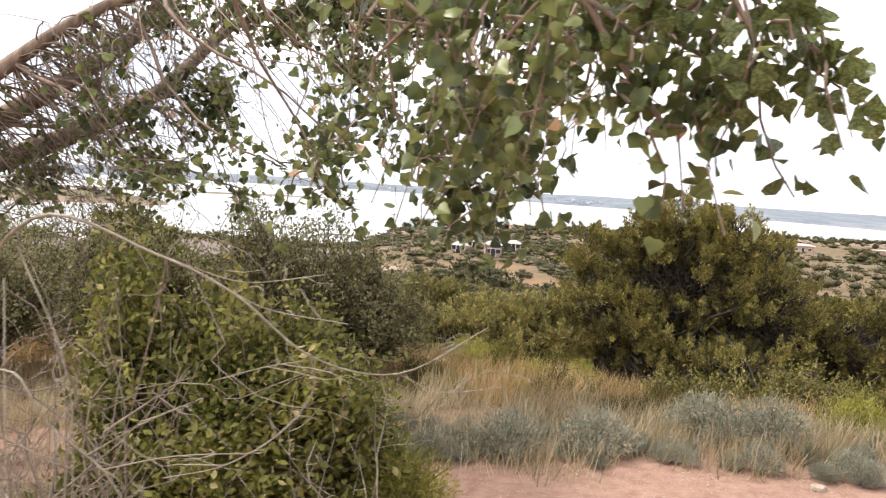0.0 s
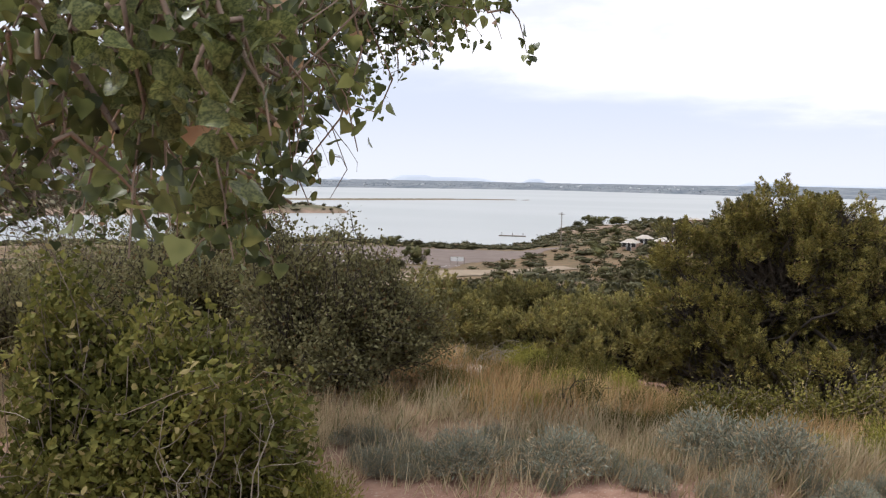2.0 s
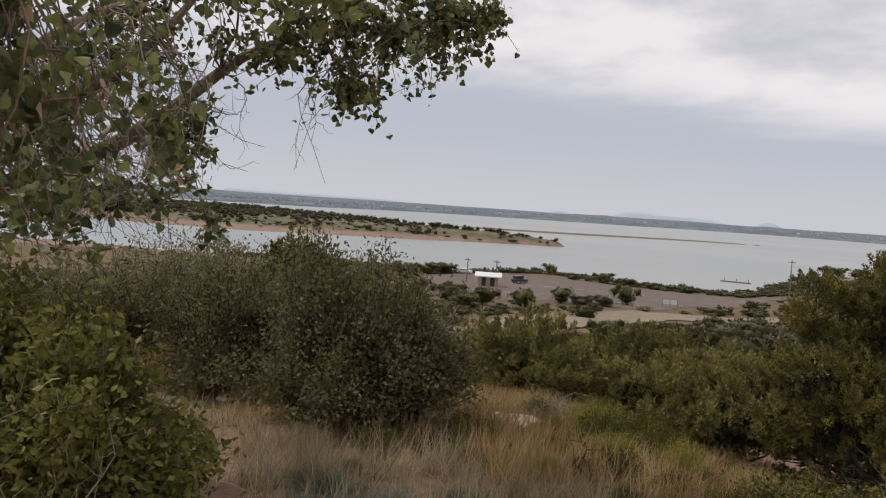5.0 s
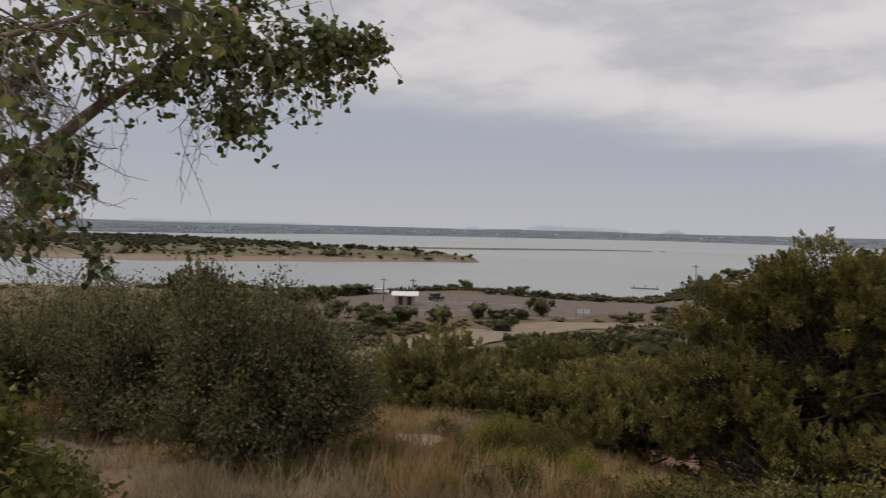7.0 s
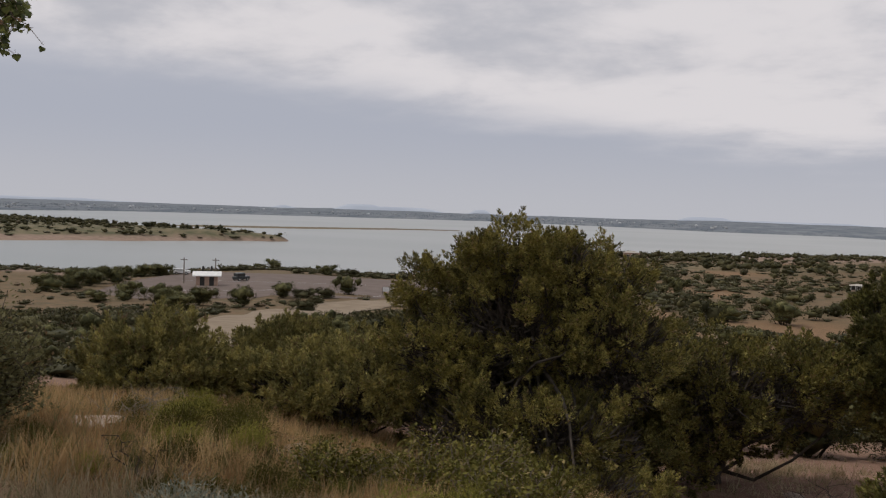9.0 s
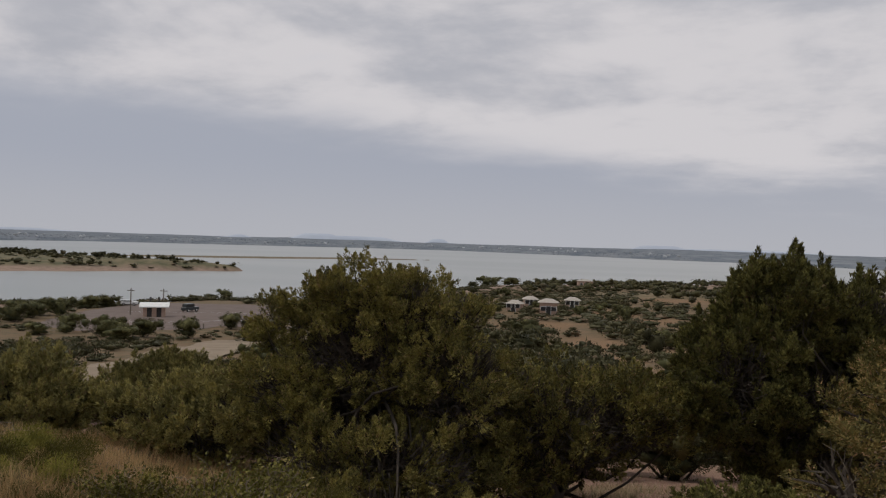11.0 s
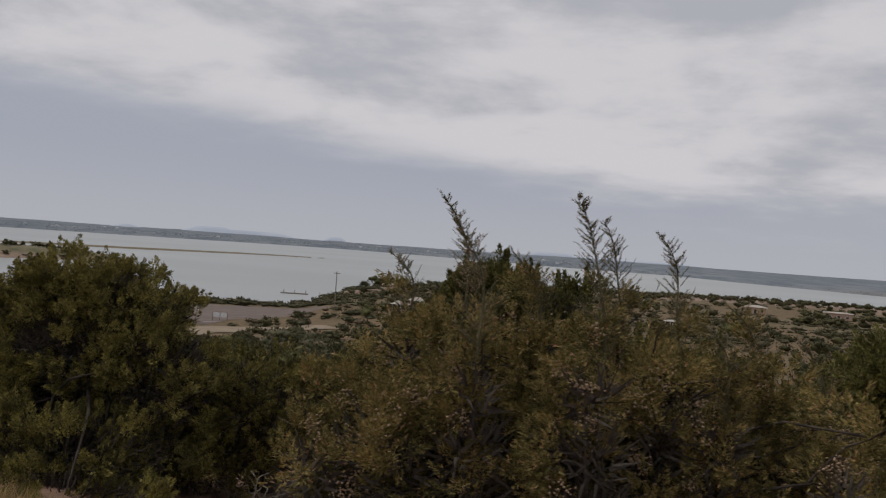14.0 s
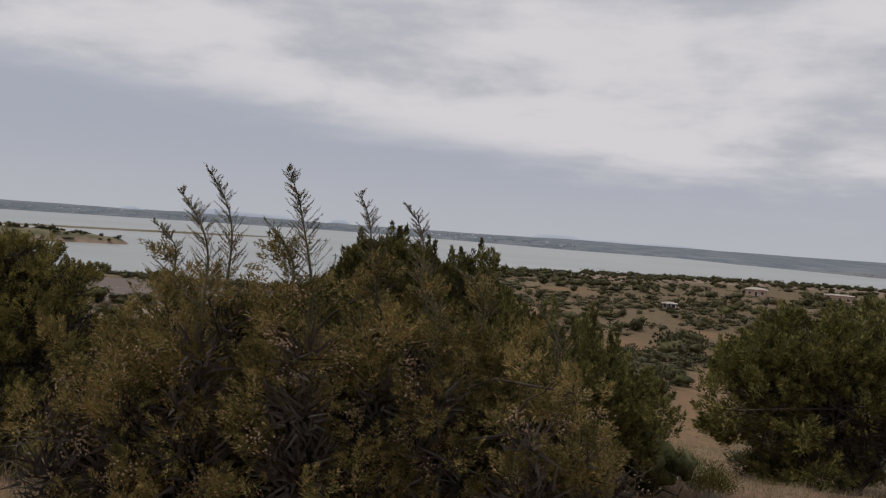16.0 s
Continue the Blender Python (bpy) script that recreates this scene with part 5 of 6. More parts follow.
# sparse scrub over the far side of the slope
taken = []
for _ in range(3000):
    a, r = rng.uniform(-15, 46), rng.uniform(105, 330)
    x, y = r * math.sin(math.radians(a)), r * math.cos(math.radians(a))
    if r > np.interp(a, *SHORE) * 0.9 or on_lot(x, y, 3.0) or is_clear(x, y) or (-26 < x < -14 and r < 215) or any((x - u) ** 2 + (y - v) ** 2 < 16 for u, v in taken) or (x < 6 and 185 < y < 240):
        continue
    taken.append((x, y))
    put(int(rng.choice(5, p=[0.15, 0.3, 0.05, 0.3, 0.2])), x, y, rng.uniform(0.6, 1.35))
    if len(taken) > 560:
        break


def far_bushes(name, spots, label, high, wide, mat, seed, per=130, cores=2):
    """Bushes too far off to tell apart: uneven heaps of short sprays, joined."""
    rng = np.random.default_rng(seed)
    P, D, L, hearts = [], [], [], []
    for x, y, s in spots:
        h, r = high * s * rng.uniform(0.8, 1.1), wide * s * rng.uniform(0.8, 1.25)
        lobes = [(0, 0, h * 0.42, r, r, h * 0.42)] + [(rng.normal() * r * 0.55, rng.normal() * r * 0.55, h * rng.uniform(0.35, 0.75), r * 0.45, r * 0.45, h * 0.25) for _ in range(4)]
        many = int(per * np.clip(200 / math.hypot(x, y), 0.9, 3.2))
        p, d = lobe_clumps(lobes, many, rng, 0.45)
        p[:, 2] = np.maximum(p[:, 2], 0.02)
        foot = np.array([x, y, gz(x, y) - 0.05])
        P.append(p + foot)
        hv, hf = heart(lobes[:cores + 1], 0.66, rng)
        hearts.append((hv + foot, hf))
        D.append(d + rng.normal(size=d.shape) * 0.5 + np.array([0, 0, 0.5]))
        L.append(r * (0.11 + 0.13 * rng.random(many)))
    L = np.concatenate(L)
    V, F = joined([needles(np.concatenate(P), np.concatenate(D), L, L * 0.45, rng)] + hearts)
    tagged(new(name, tri_mesh(name, V, F, mat)), label, "bushes", "", "stuff")


for k, (name, label, high, wide, mat) in enumerate((("olive_junipers", "dark olive junipers scattered over the lower slope", 2.5, 1.5, M_FAR_JUNIPER), ("dark_junipers", "dark junipers scattered over the lower slope", 2.0, 1.5, M_FAR_JUNIPER),
                                                    ("upright_junipers", "upright dark junipers on the lower slope", 3.2, 1.4, M_FAR_JUNIPER), ("grey_scrub", "low grey-green scrub over the lower slope", 1.1, 1.1, M_BUSH), ("brown_scrub", "dull brown scrub over the lower slope", 1.3, 1.2, M_BUSH))):
    far_bushes(name, beyond[k], label, high, wide, mat, 300 + k)
# knee-high brush between them
low = []
for _ in range(3000):
    a, r = rng.uniform(-58, 46), math.exp(rng.uniform(math.log(22), math.log(300)))
    x, y = r * math.sin(math.radians(a)), r * math.cos(math.radians(a))
    lot = on_lot(x, y, 1.0) or is_clear(x, y)
    if not lot and (x < 3 or rng.random() < 0.7) and abs(x - np.interp(y, [13, 21.6, 36, 58, 105], [13.2, 15.2, 19.6, 25.2, 42])) > 2.5 and r < np.interp(a, *SHORE) * 0.94 and wavy(x, y, 7.0, 3.0) > -0.35:
        low.append((x, y, rng.uniform(0.35, 0.9) * (1 + r / 260)))
for k in range(330):
    a, r = rng.uniform(5, 42), rng.uniform(60, 270)
    x, y = r * math.sin(math.radians(a)), r * math.cos(math.radians(a))
    if not is_clear(x, y) and abs(x - np.interp(y, [13, 21.6, 36, 58, 105], [13.2, 15.2, 19.6, 25.2, 42])) > 5:
        low.append((x, y, rng.uniform(0.9, 2.2)))
for k in range(170):
    a, r = rng.uniform(-11, 6), rng.uniform(58, 235)
    x, y = r * math.sin(math.radians(a)), r * math.cos(math.radians(a))
    if not on_lot(x, y, 2.0) and not (is_clear(x, y) and k % 4):
        low.append((x, y, rng.uniform(1.3, 2.6)))
far_bushes("low_brush", low, "knee-high dry brush over the open slope", 0.75, 0.95, M_BUSH, 310, 34, 1)
near_water = []
while len(near_water) < 420:
    a = rng.uniform(-22, 8)
    r = rng.uniform(195, np.interp(a, *SHORE) * 0.93)
    x, y = r * math.sin(math.radians(a)), r * math.cos(math.radians(a))
    if not (on_lot(x, y, 4.0) or is_clear(x, y) or (-60 < x < -12 and y < 215)):
        near_water.append((x, y, rng.uniform(0.5, 1.2)))
far_bushes("shore_brush", near_water, "low olive brush over the rise above the shore", 1.2, 1.9, M_BUSH, 311, 50, 1)


# ---- far trees, joined ----
def far_trees(name, spots, label, tall=(2.2, 4.2), seed=71, mat=M_JUNIPER_DARK, per=26):
    rng = np.random.default_rng(seed)
    P, D, L = [], [], []
    for x, y in spots:
        h = rng.uniform(*tall)
        r = h * rng.uniform(0.45, 0.7)
        d = ball_points(per, rng)
        d[:, 2] = np.abs(d[:, 2])
        P.append(np.array([x, y, gz(x, y)]) + d * np.array([r, r, h]) * 0.55)
        D.append(d + np.array([0, 0, 0.4]))
        L.append(np.full(per, h * 0.5))
    L = np.concatenate(L)
    V, F = sprigs(np.concatenate(P), np.concatenate(D), L, L * 0.42, rng)
    tagged(new(name, tri_mesh(name, V, F, mat)), label, "trees", "", "stuff")


rng = np.random.default_rng(72)
spots = []
while len(spots) < 1000:
    x, y = rng.uniform(-700, -215), rng.uniform(330, 640)
    k = capsule(x, y, CAPE)
    if gz(x, y) > WATER + 2.0 + rng.random() - 1.3 * smooth(-290, -240, x) and k > 0.1 and wavy(x, y, 14, 2.0) > -0.7:
        spots.append((x, y, rng.uniform(0.5, 1.15)))
far_bushes("cape_trees", spots, "dark rounded junipers crowding the low cape", 3.8, 2.4, M_FAR_JUNIPER, 71, 44)
spots = []
while len(spots) < 900:
    x, y = rng.uniform(-700, -215), rng.uniform(330, 640)
    if gz(x, y) > WATER + 1.6 and capsule(x, y, CAPE) > 0.1:
        spots.append((x, y, rng.uniform(0.6, 1.2)))
far_bushes("cape_brush", spots, "low olive brush between the junipers on the cape", 1.1, 2.4, M_BUSH, 76, 26, 1)
spots = []
while len(spots) < 950:
    a = rng.uniform(-4, 48)
    R = np.interp(a, *SHORE)
    row = rng.random() < 0.45
    r = R * (0.965 - 0.07 * rng.random() ** 1.5) if row else rng.uniform(300, R * 0.9)
    x, y = r * math.sin(math.radians(a)), r * math.cos(math.radians(a))
    if row or wavy(x, y, 26, 7.0) > 0.0:
        spots.append((x, y, rng.uniform(0.6, 1.15)))
far_bushes("point_trees", spots, "dark rounded junipers dotted over the low wooded point", 4.0, 2.6, M_FAR_JUNIPER, 73, 56)
spots = []
while len(spots) < 700:
    a, q = rng.uniform(-3, 48), rng.uniform(0.35, 0.94)
    r = np.interp(a, *SHORE) * q
    x, y = r * math.sin(math.radians(a)), r * math.cos(math.radians(a))
    if wavy(x, y, 18, 4.0) > -0.3:
        spots.append((x, y, rng.uniform(0.5, 1.2)))
far_bushes("point_brush", spots, "low grey-brown brush between the junipers of the point", 0.9, 2.2, M_BUSH, 78, 26, 1)
spots = []
while len(spots) < 330:
    a = rng.uniform(-47, -6)
    R = np.interp(a, *SHORE)
    r = R * (0.985 - 0.08 * rng.random())
    spots.append((r * math.sin(math.radians(a)), r * math.cos(math.radians(a)), rng.uniform(0.5, 1.3)))
far_bushes("shore_scrub", spots, "low brush along the near shore", 1.5, 2.0, M_BUSH, 75, 60)
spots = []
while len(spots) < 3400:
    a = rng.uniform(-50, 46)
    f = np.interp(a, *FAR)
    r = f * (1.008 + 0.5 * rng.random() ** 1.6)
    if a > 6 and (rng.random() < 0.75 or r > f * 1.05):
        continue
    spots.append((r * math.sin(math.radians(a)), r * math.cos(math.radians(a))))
far_trees("far_shore_trees", spots, "trees along the far shore", (0.9, 2.2), 74, M_FAR_HAZED, 10)


def far_houses():
    """Pale houses scattered among the trees of the far shore, joined."""
    rng = np.random.default_rng(77)
    V, F = [], []
    for k in range(46):
        a = rng.uniform(-45, 6)
        r = np.interp(a, *FAR) * (1.05 + 0.35 * rng.random())
        x, y = r * math.sin(math.radians(a)), r * math.cos(math.radians(a))
        w, h, z = rng.uniform(2.0, 4.2), rng.uniform(1.5, 2.4), gz(x, y)
        V += [(x + i * w, y + j * w, z + k2) for k2 in (-1, h) for i, j in ((-1, -1), (1, -1), (1, 1), (-1, 1))] + [(x - w, y, z + h + 1.6), (x + w, y, z + h + 1.6)]
        o = 10 * k
        F += [(o, o + 1, o + 5), (o, o + 5, o + 4), (o + 1, o + 2, o + 6), (o + 1, o + 6, o + 5), (o + 3, o, o + 4), (o + 3, o + 4, o + 7), (o + 4, o + 5, o + 9), (o + 4, o + 9, o + 8),
              (o + 6, o + 7, o + 8), (o + 6, o + 8, o + 9), (o + 4, o + 8, o + 7), (o + 5, o + 6, o + 9)]
    m, nt, b = material("pale_house_paint", 0.8, 0.2)
    nt.links.new(mixer(nt, ramp(nt, noise_of(nt, 0.05, 3), 0.35, 0.65), (0.26, 0.26, 0.26), (0.5, 0.5, 0.5)), b.inputs["Base Color"])
    tagged(new("far_houses", tri_mesh("far_houses", np.array(V), np.array(F), m)), "small pale houses along the far shore", "houses", "", "stuff")


far_houses()


# ---- lot, road and buildings by the water ----
M_LOT, nt, b = material("worn_asphalt", 0.9, 0.2)
nt.links.new(mixer(nt, ramp(nt, noise_of(nt, 0.25, 6, 0.6), 0.3, 0.7), (0.128, 0.096, 0.080), (0.168, 0.128, 0.107)), b.inputs["Base Color"])
M_ROAD, nt, b = material("dirt_road", 0.95, 0.1)
nt.links.new(mixer(nt, ramp(nt, noise_of(nt, 0.4, 6, 0.6), 0.3, 0.7), (0.215, 0.165, 0.115), (0.275, 0.215, 0.152)), b.inputs["Base Color"])
M_WHITE, nt, b = material("white_paint", 0.7, 0.3)
nt.links.new(mixer(nt, ramp(nt, noise_of(nt, 5, 5), 0.3, 0.7), (0.68, 0.67, 0.64), (0.8, 0.79, 0.76)), b.inputs["Base Color"])
M_WALL, nt, b = material("tan_stucco", 0.9, 0.2)
nt.links.new(mixer(nt, ramp(nt, noise_of(nt, 3, 5), 0.3, 0.7), (0.40, 0.27, 0.20), (0.47, 0.33, 0.25)), b.inputs["Base Color"])
M_ROOF, nt, b = material("pale_metal_roof", 0.55, 0.4)
nt.links.new(mixer(nt, ramp(nt, noise_of(nt, 2, 5), 0.3, 0.7), (0.70, 0.68, 0.63), (0.80, 0.78, 0.74)), b.inputs["Base Color"])
M_TAN_ROOF, nt, b = material("tan_shingle_roof", 0.8, 0.3)
nt.links.new(mixer(nt, ramp(nt, noise_of(nt, 2, 5), 0.3, 0.7), (0.36, 0.31, 0.26), (0.44, 0.39, 0.33)), b.inputs["Base Color"])
M_POLE, nt, b = material("weathered_pole_wood", 0.9, 0.2)
nt.links.new(mixer(nt, ramp(nt, noise_of(nt, 4, 5, stretch=(1, 1, 0.2)), 0.3, 0.7), (0.16, 0.13, 0.10), (0.26, 0.22, 0.18)), b.inputs["Base Color"])
M_DARK, nt, b = material("dark_opening", 0.8, 0.3)
nt.links.new(mixer(nt, ramp(nt, noise_of(nt, 6, 4), 0.3, 0.7), (0.03, 0.028, 0.026), (0.06, 0.055, 0.05)), b.inputs["Base Color"])


def drape(name, axis, label, mat, lift=0.12, across=8, category="road"):
    """A strip along an axis of (x, y, half width), laid over the ground."""
    pts = np.array(axis, float)
    u = np.linspace(0, len(pts) - 1, 14 * (len(pts) - 1) + 1)
    c = np.stack([np.interp(u, np.arange(len(pts)), pts[:, k]) for k in range(3)], -1)
    d = unit(np.gradient(c[:, :2], axis=0))
    nrm = np.stack([-d[:, 1], d[:, 0]], -1)
    v = np.linspace(-1, 1, across)
    wob = 1 + 0.08 * np.sin(u * 7.3)
    XY = c[:, None, :2] + nrm[:, None] * (c[:, 2] * wob)[:, None, None] * v[None, :, None]
    Z = ground(XY[..., 0], XY[..., 1]) + lift
    n, m = Z.shape
    i = np.arange(n * m).reshape(n, m)
    Q = np.stack([i[:-1, :-1], i[:-1, 1:], i[1:, 1:], i[1:, :-1]], -1).reshape(-1, 4)
    V = np.concatenate([XY, Z[..., None]], -1).reshape(-1, 3)
    me = tri_mesh(name, V, Q, mat, True)
    tagged(new(name, me), label, category, "", "structure")


def lot_sheet():
    """The lot: a sheet of asphalt a little above the ground, with an uneven edge."""
    xs, ys = np.arange(-128, -24, 1.3), np.arange(114, 238, 1.6)
    X, Y = np.meshgrid(xs, ys)
    keep = np.array([[on_lot(x, y, 0.6 * math.sin(x * 0.9) + 0.6 * math.cos(y * 0.7)) and not any(math.hypot(x - u, y - v) < 4.2 for u, v in ((-58.5, 137), (-52, 154), (-54, 113))) for x in xs] for y in ys])
    n, m = X.shape
    i = np.arange(n * m).reshape(n, m)
    ok = keep[:-1, :-1] & keep[:-1, 1:] & keep[1:, 1:] & keep[1:, :-1] & (Y[:-1, :-1] > 118)
    Q = np.stack([i[:-1, :-1], i[:-1, 1:], i[1:, 1:], i[1:, :-1]], -1)[ok]
    used, inv = np.unique(Q, return_inverse=True)
    V = np.stack([X, Y, np.maximum(ground(X, Y), WATER + 0.6) + 0.07], -1).reshape(-1, 3)[used]
    tagged(new("parking_lot", tri_mesh("parking_lot", V, inv.reshape(Q.shape), M_LOT, True)), "worn pinkish-grey asphalt parking lot above the shore", "lot", "", "structure")


lot_sheet()
drape("dirt_road", [(-14, 28, 2.0), (-26, 53, 3), (-35, 80, 4.5), (-41, 108, 6), (-42, 128, 6.5), (-36, 142, 6), (-20, 150, 5)], "pale dirt road curving down to the lot", M_ROAD, 0.16, 6)


def box(bm, x, y, z, sx, sy, sz, bevel=0.0):
    r = bmesh.ops.create_cube(bm, size=1, matrix=Matrix.Translation((x, y, z)) @ Matrix.Diagonal((sx, sy, sz, 1)))
    if bevel:
        bmesh.ops.bevel(bm, geom=list({e for v in r["verts"] for e in v.link_edges}), offset=bevel, segments=1, affect="EDGES")


def cabin(x, y, turn, w, d, h, label, group="", roof=0.9):
    """A small stucco building with a hipped pale roof, a door and two windows."""
    t = thing("park_building", label, "building", group, (x, y, gz(x, y)))
    t.rotation_euler = (0, 0, radians(turn))
    bm = bmesh.new()
    box(bm, 0, 0, h / 2 - 0.3, w, d, h + 0.6)
    bm_part("wall", bm, M_WALL, t)
    bm = bmesh.new()
    o = 0.5
    a = [bm.verts.new(p) for p in ((-w / 2 - o, -d / 2 - o, h), (w / 2 + o, -d / 2 - o, h), (w / 2 + o, d / 2 + o, h), (-w / 2 - o, d / 2 + o, h), (-w * 0.2, 0, h + roof), (w * 0.2, 0, h + roof))]
    for f in ((0, 1, 5, 4), (2, 3, 4, 5), (3, 0, 4), (1, 2, 5), (0, 3, 2, 1)):
        bm.faces.new([a[k] for k in f])
    bm_part("roof", bm, M_TAN_ROOF, t, "pale tan hipped roof")
    for px, pw, pz, ph in ((0, 1.1, 1.05, 2.1), (-w * 0.3, 1.2, 1.5, 1.0), (w * 0.3, 1.2, 1.5, 1.0)):
        bm = bmesh.new()
        box(bm, px, -d / 2 - 0.02, pz, pw, 0.12, ph)
        p = bm_part("door" if px == 0 else "window", bm, M_DARK, t)
        bm = bmesh.new()
        for sx in (-1, 1):
            box(bm, px + sx * (pw / 2 + 0.05), -d / 2 - 0.03, pz, 0.1, 0.14, ph + 0.1)
        box(bm, px, -d / 2 - 0.03, pz + ph / 2 + 0.05, pw + 0.2, 0.15, 0.1)
        bm_part("frame", bm, M_WHITE, p)
    return t


def utility_pole(x, y, h, label="weathered wooden utility pole with a crossarm"):
    t = thing("utility_pole", label, "pole", "poles by the lot", (x, y, gz(x, y)))
    part("pole", tri_mesh("pole", *tube([(0, 0, -0.5), (0, 0, h * 0.5), (0, 0, h)], 0.17, 0.11, 8), M_POLE, True), t)
    bm = bmesh.new()
    box(bm, 0, 0, h - 0.5, 1.8, 0.14, 0.16)
    arm = bm_part("crossarm", bm, M_POLE, t)
    for px in (-0.75, -0.3, 0.3, 0.75):
        part("insulator", tri_mesh("insulator", *tube([(px, 0, h - 0.42), (px, 0, h - 0.34), (px, 0, h - 0.22)], 0.05, 0.035, 6), M_ROOF, True), arm, "pale ceramic insulator")


def toilet_block(x, y, turn):
    """A small park toilet: tan walls, white roof, two dark doors, two black vent stacks."""
    t = thing("toilet_block", "small tan park toilet with a white roof and black vents", "building", "", (x, y, gz(x, y)))
    t.rotation_euler = (0, 0, radians(turn))
    bm = bmesh.new()
    box(bm, 0, 0, 1.0, 4.6, 3.0, 2.6)
    bm_part("wall", bm, M_WALL, t)
    bm = bmesh.new()
    a = [bm.verts.new(p) for p in ((-3.1, -2.3, 2.2), (3.1, -2.3, 2.2), (3.1, 2.0, 2.9), (-3.1, 2.0, 2.9), (-3.1, -2.3, 2.4), (3.1, -2.3, 2.4), (3.1, 0, 3.2), (-3.1, 0, 3.2), (3.1, 2.0, 3.0), (-3.1, 2.0, 3.0))]
    for f in ((0, 1, 2, 3)[::-1], (0, 1, 5, 4), (4, 5, 6, 7), (7, 6, 8, 9), (9, 8, 2, 3), (0, 4, 7, 9, 3), (1, 2, 8, 6, 5)):
        bm.faces.new([a[k] for k in f])
    bm_part("roof", bm, M_ROOF, t, "white metal roof")
    for px in (-1.0, 1.0):
        bm = bmesh.new()
        box(bm, px, -1.53, 1.05, 1.0, 0.1, 2.1)
        bm_part("door", bm, M_DARK, t)
        part("vent_pipe", tri_mesh("vent_pipe", *tube([(px * 0.9, 0.6, 2.4), (px * 0.9, 0.6, 3.4), (px * 0.9, 0.6, 4.3)], 0.22, 0.22, 8), M_DARK, True), t, "black vent pipe")
    return t


def parked_car(x, y, turn, paint, label, tall=1.75):
    """A parked off-road car: body, cabin, dark glass, four wheels."""
    t = thing("parked_car", label, "car", "cars on the lot", (x, y, gz(x, y) + 0.12))
    t.rotation_euler = (0, 0, radians(turn))
    bm = bmesh.new()
    box(bm, 0, 0, 0.75, 4.2, 1.8, 0.7, 0.08)
    bm_part("body", bm, paint, t)
    bm = bmesh.new()
    box(bm, -0.5, 0, 1.1 + (tall - 1.1) / 2, 2.5, 1.65, tall - 1.1, 0.12)
    bm_part("cabin", bm, paint, t)
    bm = bmesh.new()
    box(bm, -0.5, 0, 1.1 + (tall - 1.1) * 0.5, 2.3, 1.7, (tall - 1.1) * 0.55)
    bm_part("window", bm, M_DARK, t, "dark glass")
    for sx in (-1.3, 1.3):
        for sy in (-0.8, 0.8):
            bm = bmesh.new()
            bmesh.ops.create_cone(bm, cap_ends=True, segments=14, radius1=0.38, radius2=0.38, depth=0.26, matrix=Matrix.Translation((sx, sy, 0.38)) @ Matrix.Rotation(radians(90), 4, "X"))
            wheel = bm_part("wheel", bm, M_DARK, t)
            bm = bmesh.new()
            bmesh.ops.create_cone(bm, cap_ends=True, segments=12, radius1=0.2, radius2=0.17, depth=0.28, matrix=Matrix.Translation((sx, sy, 0.38)) @ Matrix.Rotation(radians(90), 4, "X"))
            bm_part("rim", bm, M_ROOF, wheel, "pale metal rim")
    return t


M_CAR_DARK, nt, b = material("dark_car_paint", 0.3, 0.5)
nt.links.new(mixer(nt, ramp(nt, noise_of(nt, 3, 4), 0.3, 0.7), (0.025, 0.03, 0.03), (0.045, 0.05, 0.05)), b.inputs["Base Color"])
toilet_block(-88.9, 163.5, 28)
utility_pole(-96.1, 165.8, 6.0)
utility_pole(-90.1, 169.3, 6.0)
utility_pole(-32.6, 217, 9.5)
parked_car(-91.0, 183.5, 70, M_CAR_DARK, "dark green off-road car parked on the lot", 1.95)
parked_car(-115, 196, 20, M_WHITE, "white car parked at the far end of the lot", 1.5)
cabin(-4.7, 200, 4, 4.2, 4, 3.0, "small tan stucco building with a pale hipped roof", "buildings by the lake")
cabin(-13.2, 203, -8, 3.4, 3.4, 2.0, "small tan stucco building with a pale hipped roof", "buildings by the lake")
cabin(-11.0, 226, 12, 3.6, 3.5, 2.2, "small tan stucco building with a pale hipped roof", "buildings by the lake")
cabin(0.5, 228, 0, 3.8, 3.5, 2.2, "small tan stucco building with a pale hipped roof", "buildings by the lake")
cabin(2, 455, 10, 8, 6, 3.0, "low pale-roofed building near the point", "buildings by the lake")
cabin(130, 372, -20, 9, 6, 3.0, "low reddish building among junipers", "buildings on the point")
cabin(169, 378, -20, 12, 7, 3.2, "low reddish building among junipers", "buildings on the point", 0.5)
cabin(57, 214, -15, 3.2, 2.6, 2.0, "small white-roofed shed in the scrub", "buildings on the point", 0.4)


def bay_line(x, y, turn, length=5.5):
    """A painted line of a parking bay."""
    a, n = radians(turn), 6
    u = np.linspace(-length / 2, length / 2, n)
    c = np.stack([x + u * math.cos(a), y + u * math.sin(a)], -1)
    side = np.array([-math.sin(a), math.cos(a)]) * 0.11
    L, R = c + side, c - side
    V = np.concatenate([np.concatenate([p, (ground(p[:, 0], p[:, 1]) + 0.11)[:, None]], 1) for p in (L, R)])
    F = np.array([(i, i + n, i + n + 1, i + 1) for i in range(n - 1)])
    tagged(new("parking_line", tri_mesh("parking_line", V, F, M_WHITE)), "worn white painted parking bay line", "road marking", "parking bay lines", "structure")


for k in range(11):
    bay_line(-92 + 4.6 * k, 146 + 1.2 * k, 62)
for k in range(9):
    bay_line(-100 + 4.6 * k, 176 + 2.0 * k, 62)


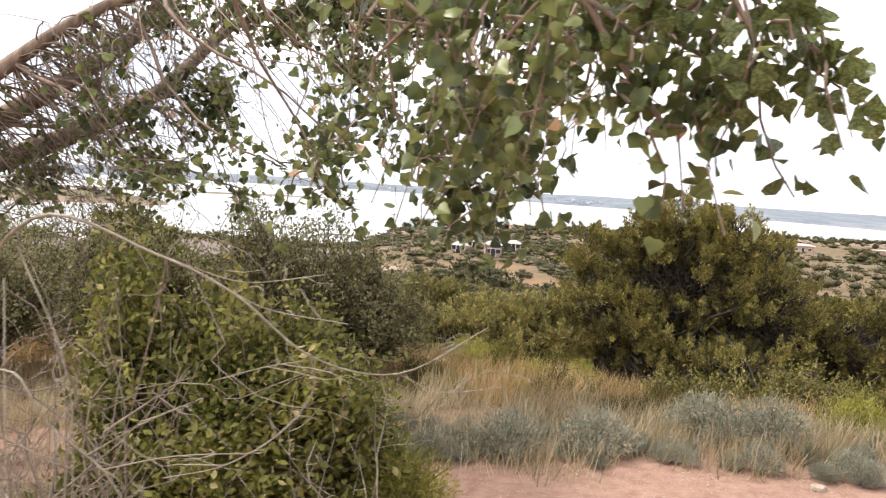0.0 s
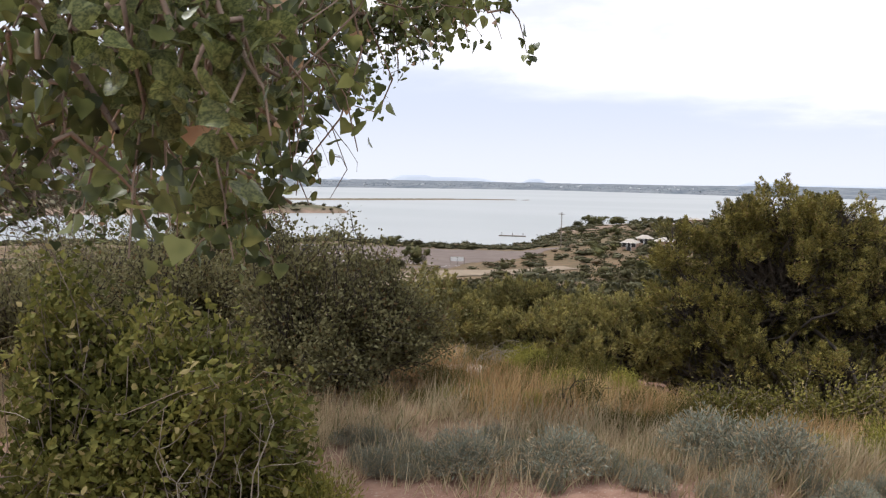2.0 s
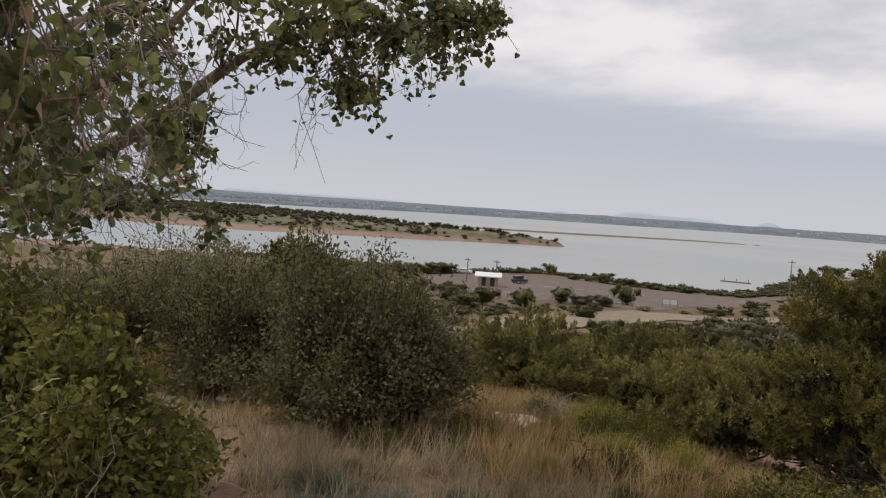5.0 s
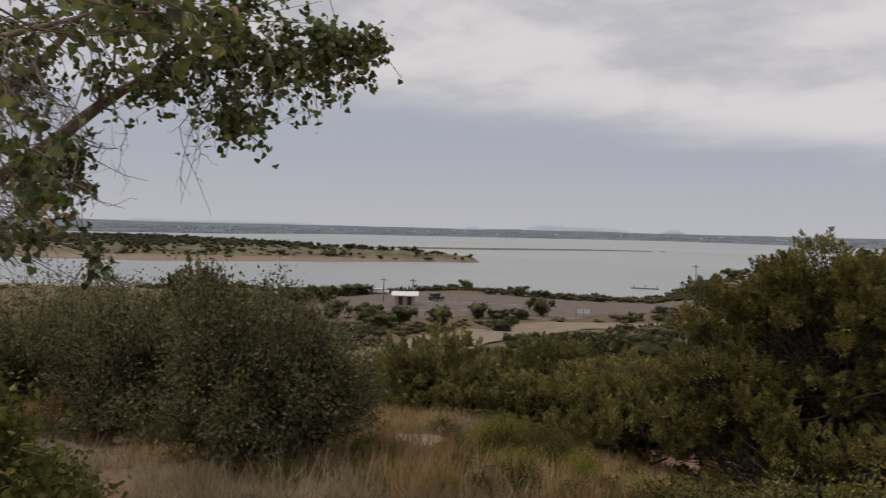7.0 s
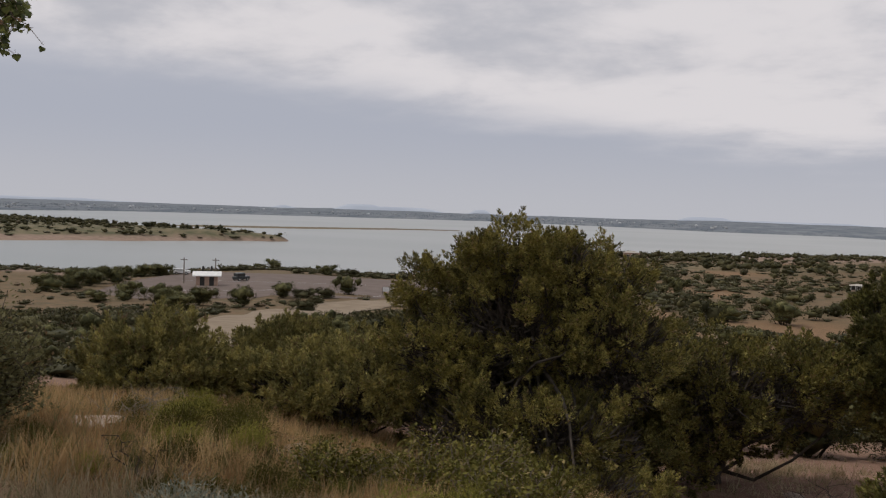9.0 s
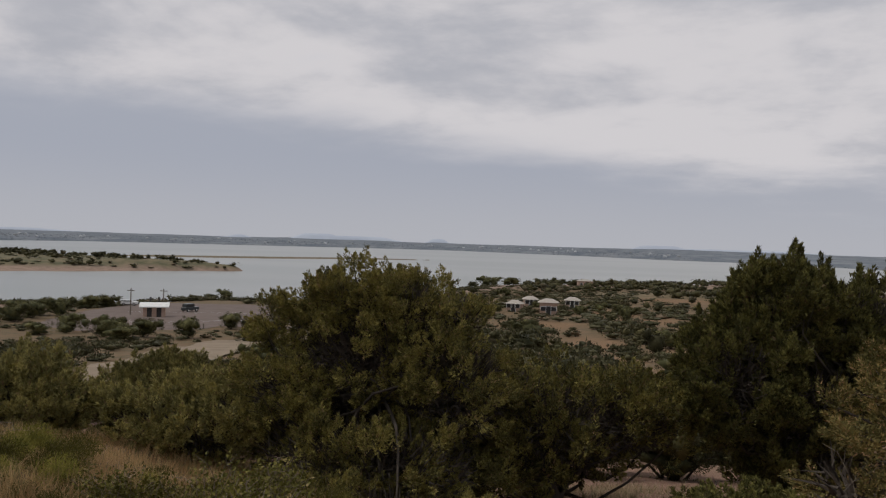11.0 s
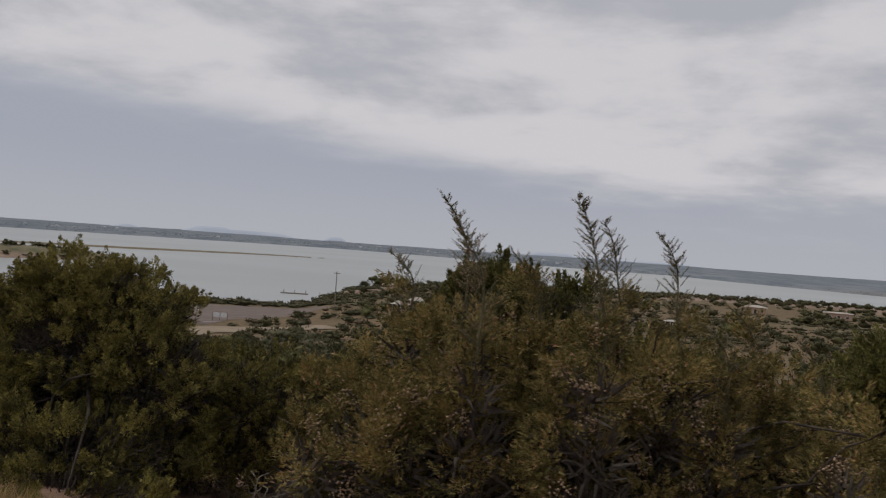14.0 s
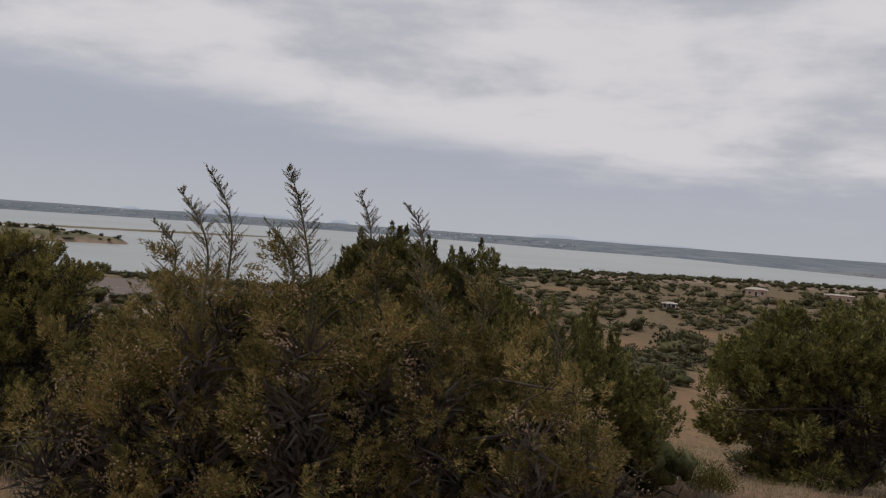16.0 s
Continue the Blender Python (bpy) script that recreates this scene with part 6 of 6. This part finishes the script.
def low_post(x, y):
    t = thing("bollard", "short dark wooden bollard at the lot's edge", "post", "bollards at the lot", (x, y, gz(x, y)))
    part("post", tri_mesh("post", *tube([(0, 0, -0.3), (0, 0, 0.4), (0, 0, 0.95)], 0.13, 0.12, 7), M_POLE, True), t)


for x, y in ((-88.7, 129), (-84.5, 126), (-81, 131), (-76, 134), (-69, 136), (-63, 135.5)):
    low_post(x, y)


def park_sign(x, y, turn):
    t = thing("park_sign", "white two-panel notice board on posts", "sign", "", (x, y, gz(x, y)))
    t.rotation_euler = (0, 0, radians(turn))
    for px in (-0.75, 0.75):
        bm = bmesh.new()
        box(bm, px, 0, 1.25, 1.35, 0.08, 0.9)
        bm_part("panel", bm, M_WHITE, t)
    for px in (-1.5, 0, 1.5):
        bm = bmesh.new()
        box(bm, px, 0.06, 0.7, 0.12, 0.12, 2.0)
        bm_part("post", bm, M_POLE, t)


park_sign(-47, 166, 10)


def dock(x, y, turn, length):
    t = thing("boat_dock", "low dark floating dock on the lake", "dock", "docks", (x, y, WATER))
    t.rotation_euler = (0, 0, radians(turn))
    bm = bmesh.new()
    box(bm, 0, 0, 0.2, length, 2.0, 0.4)
    bm_part("deck", bm, M_POLE, t)
    for k in (-0.4, 0, 0.4):
        bm = bmesh.new()
        box(bm, k * length, 1.2, 0.6, 0.25, 0.25, 1.8)
        bm_part("pile", bm, M_POLE, t)


dock(-69, 322, 8, 11)

# lone trees and bushes round the lot
by_lot = [(2, -52.2, 154.5, 1.45), (2, -58.5, 137.3, 1.2), (2, -54.0, 113.0, 1.1), (0, -119, 262, 1.7), (3, -55.7, 140, 1.6),
          (4, -52.3, 142, 1.6), (1, -97.4, 124.3, 1.7), (0, -100.5, 133.5, 1.6), (2, -104.9, 144.6, 1.4), (1, -108.5, 151, 2.0), (0, -105.5, 154.5, 1.6), (1, -121, 186, 2.0), (1, -119, 192, 1.9), (0, -122, 178, 1.6), (3, -96, 229, 1.8), (0, -86, 229, 1.5), (4, -78, 228, 1.8), (3, -70, 226, 1.6), (4, -60, 226, 1.5)]
above_shore = [(0, -70, 121.2, 0.9), (1, -61.1, 112.2, 1.6), (1, -75, 113.4, 0.9), (1, -76, 109, 1.0), (0, -112, 149, 1.5), (1, -116, 246, 1.4), (3, -48, 128, 1.5), (4, -42, 108, 1.5),
               (0, -66, 110, 1.3), (1, -60, 104, 1.4), (1, -72, 122, 1.2), (0, -78, 118, 1.3), (0, -50, 430, 2.2), (0, -46, 434, 2.0), (1, -40, 445, 2.2), (1, -36, 448, 2.2), (3, -56, 425, 3.0)]
on_slope = [(1, -30, 300, 1.6), (0, -24, 290, 1.5), (1, 8, 215, 1.4), (0, 12, 205, 1.3), (1, -18, 178, 1.4), (3, -9, 196, 1.3), (1, -17, 200, 1.0), (3, 0, 196, 1.2), (0, 3, 203, 1.1), (3, -2, 215, 1.5),
            (1, -8, 218, 1.2), (3, -15, 215, 1.3), (1, -22, 205, 1.2), (1, -3.9, 131, 1.7), (1, 17.5, 123, 1.4), (0, 24.8, 123, 1.6), (1, 13.1, 76, 1.2), (0, 13.6, 187, 1.4), (1, 25, 63, 0.75), (1, 69, 204, 1.5)]
for k, x, y, s in by_lot + above_shore + on_slope:
    put(k, x, y, s, None, True)
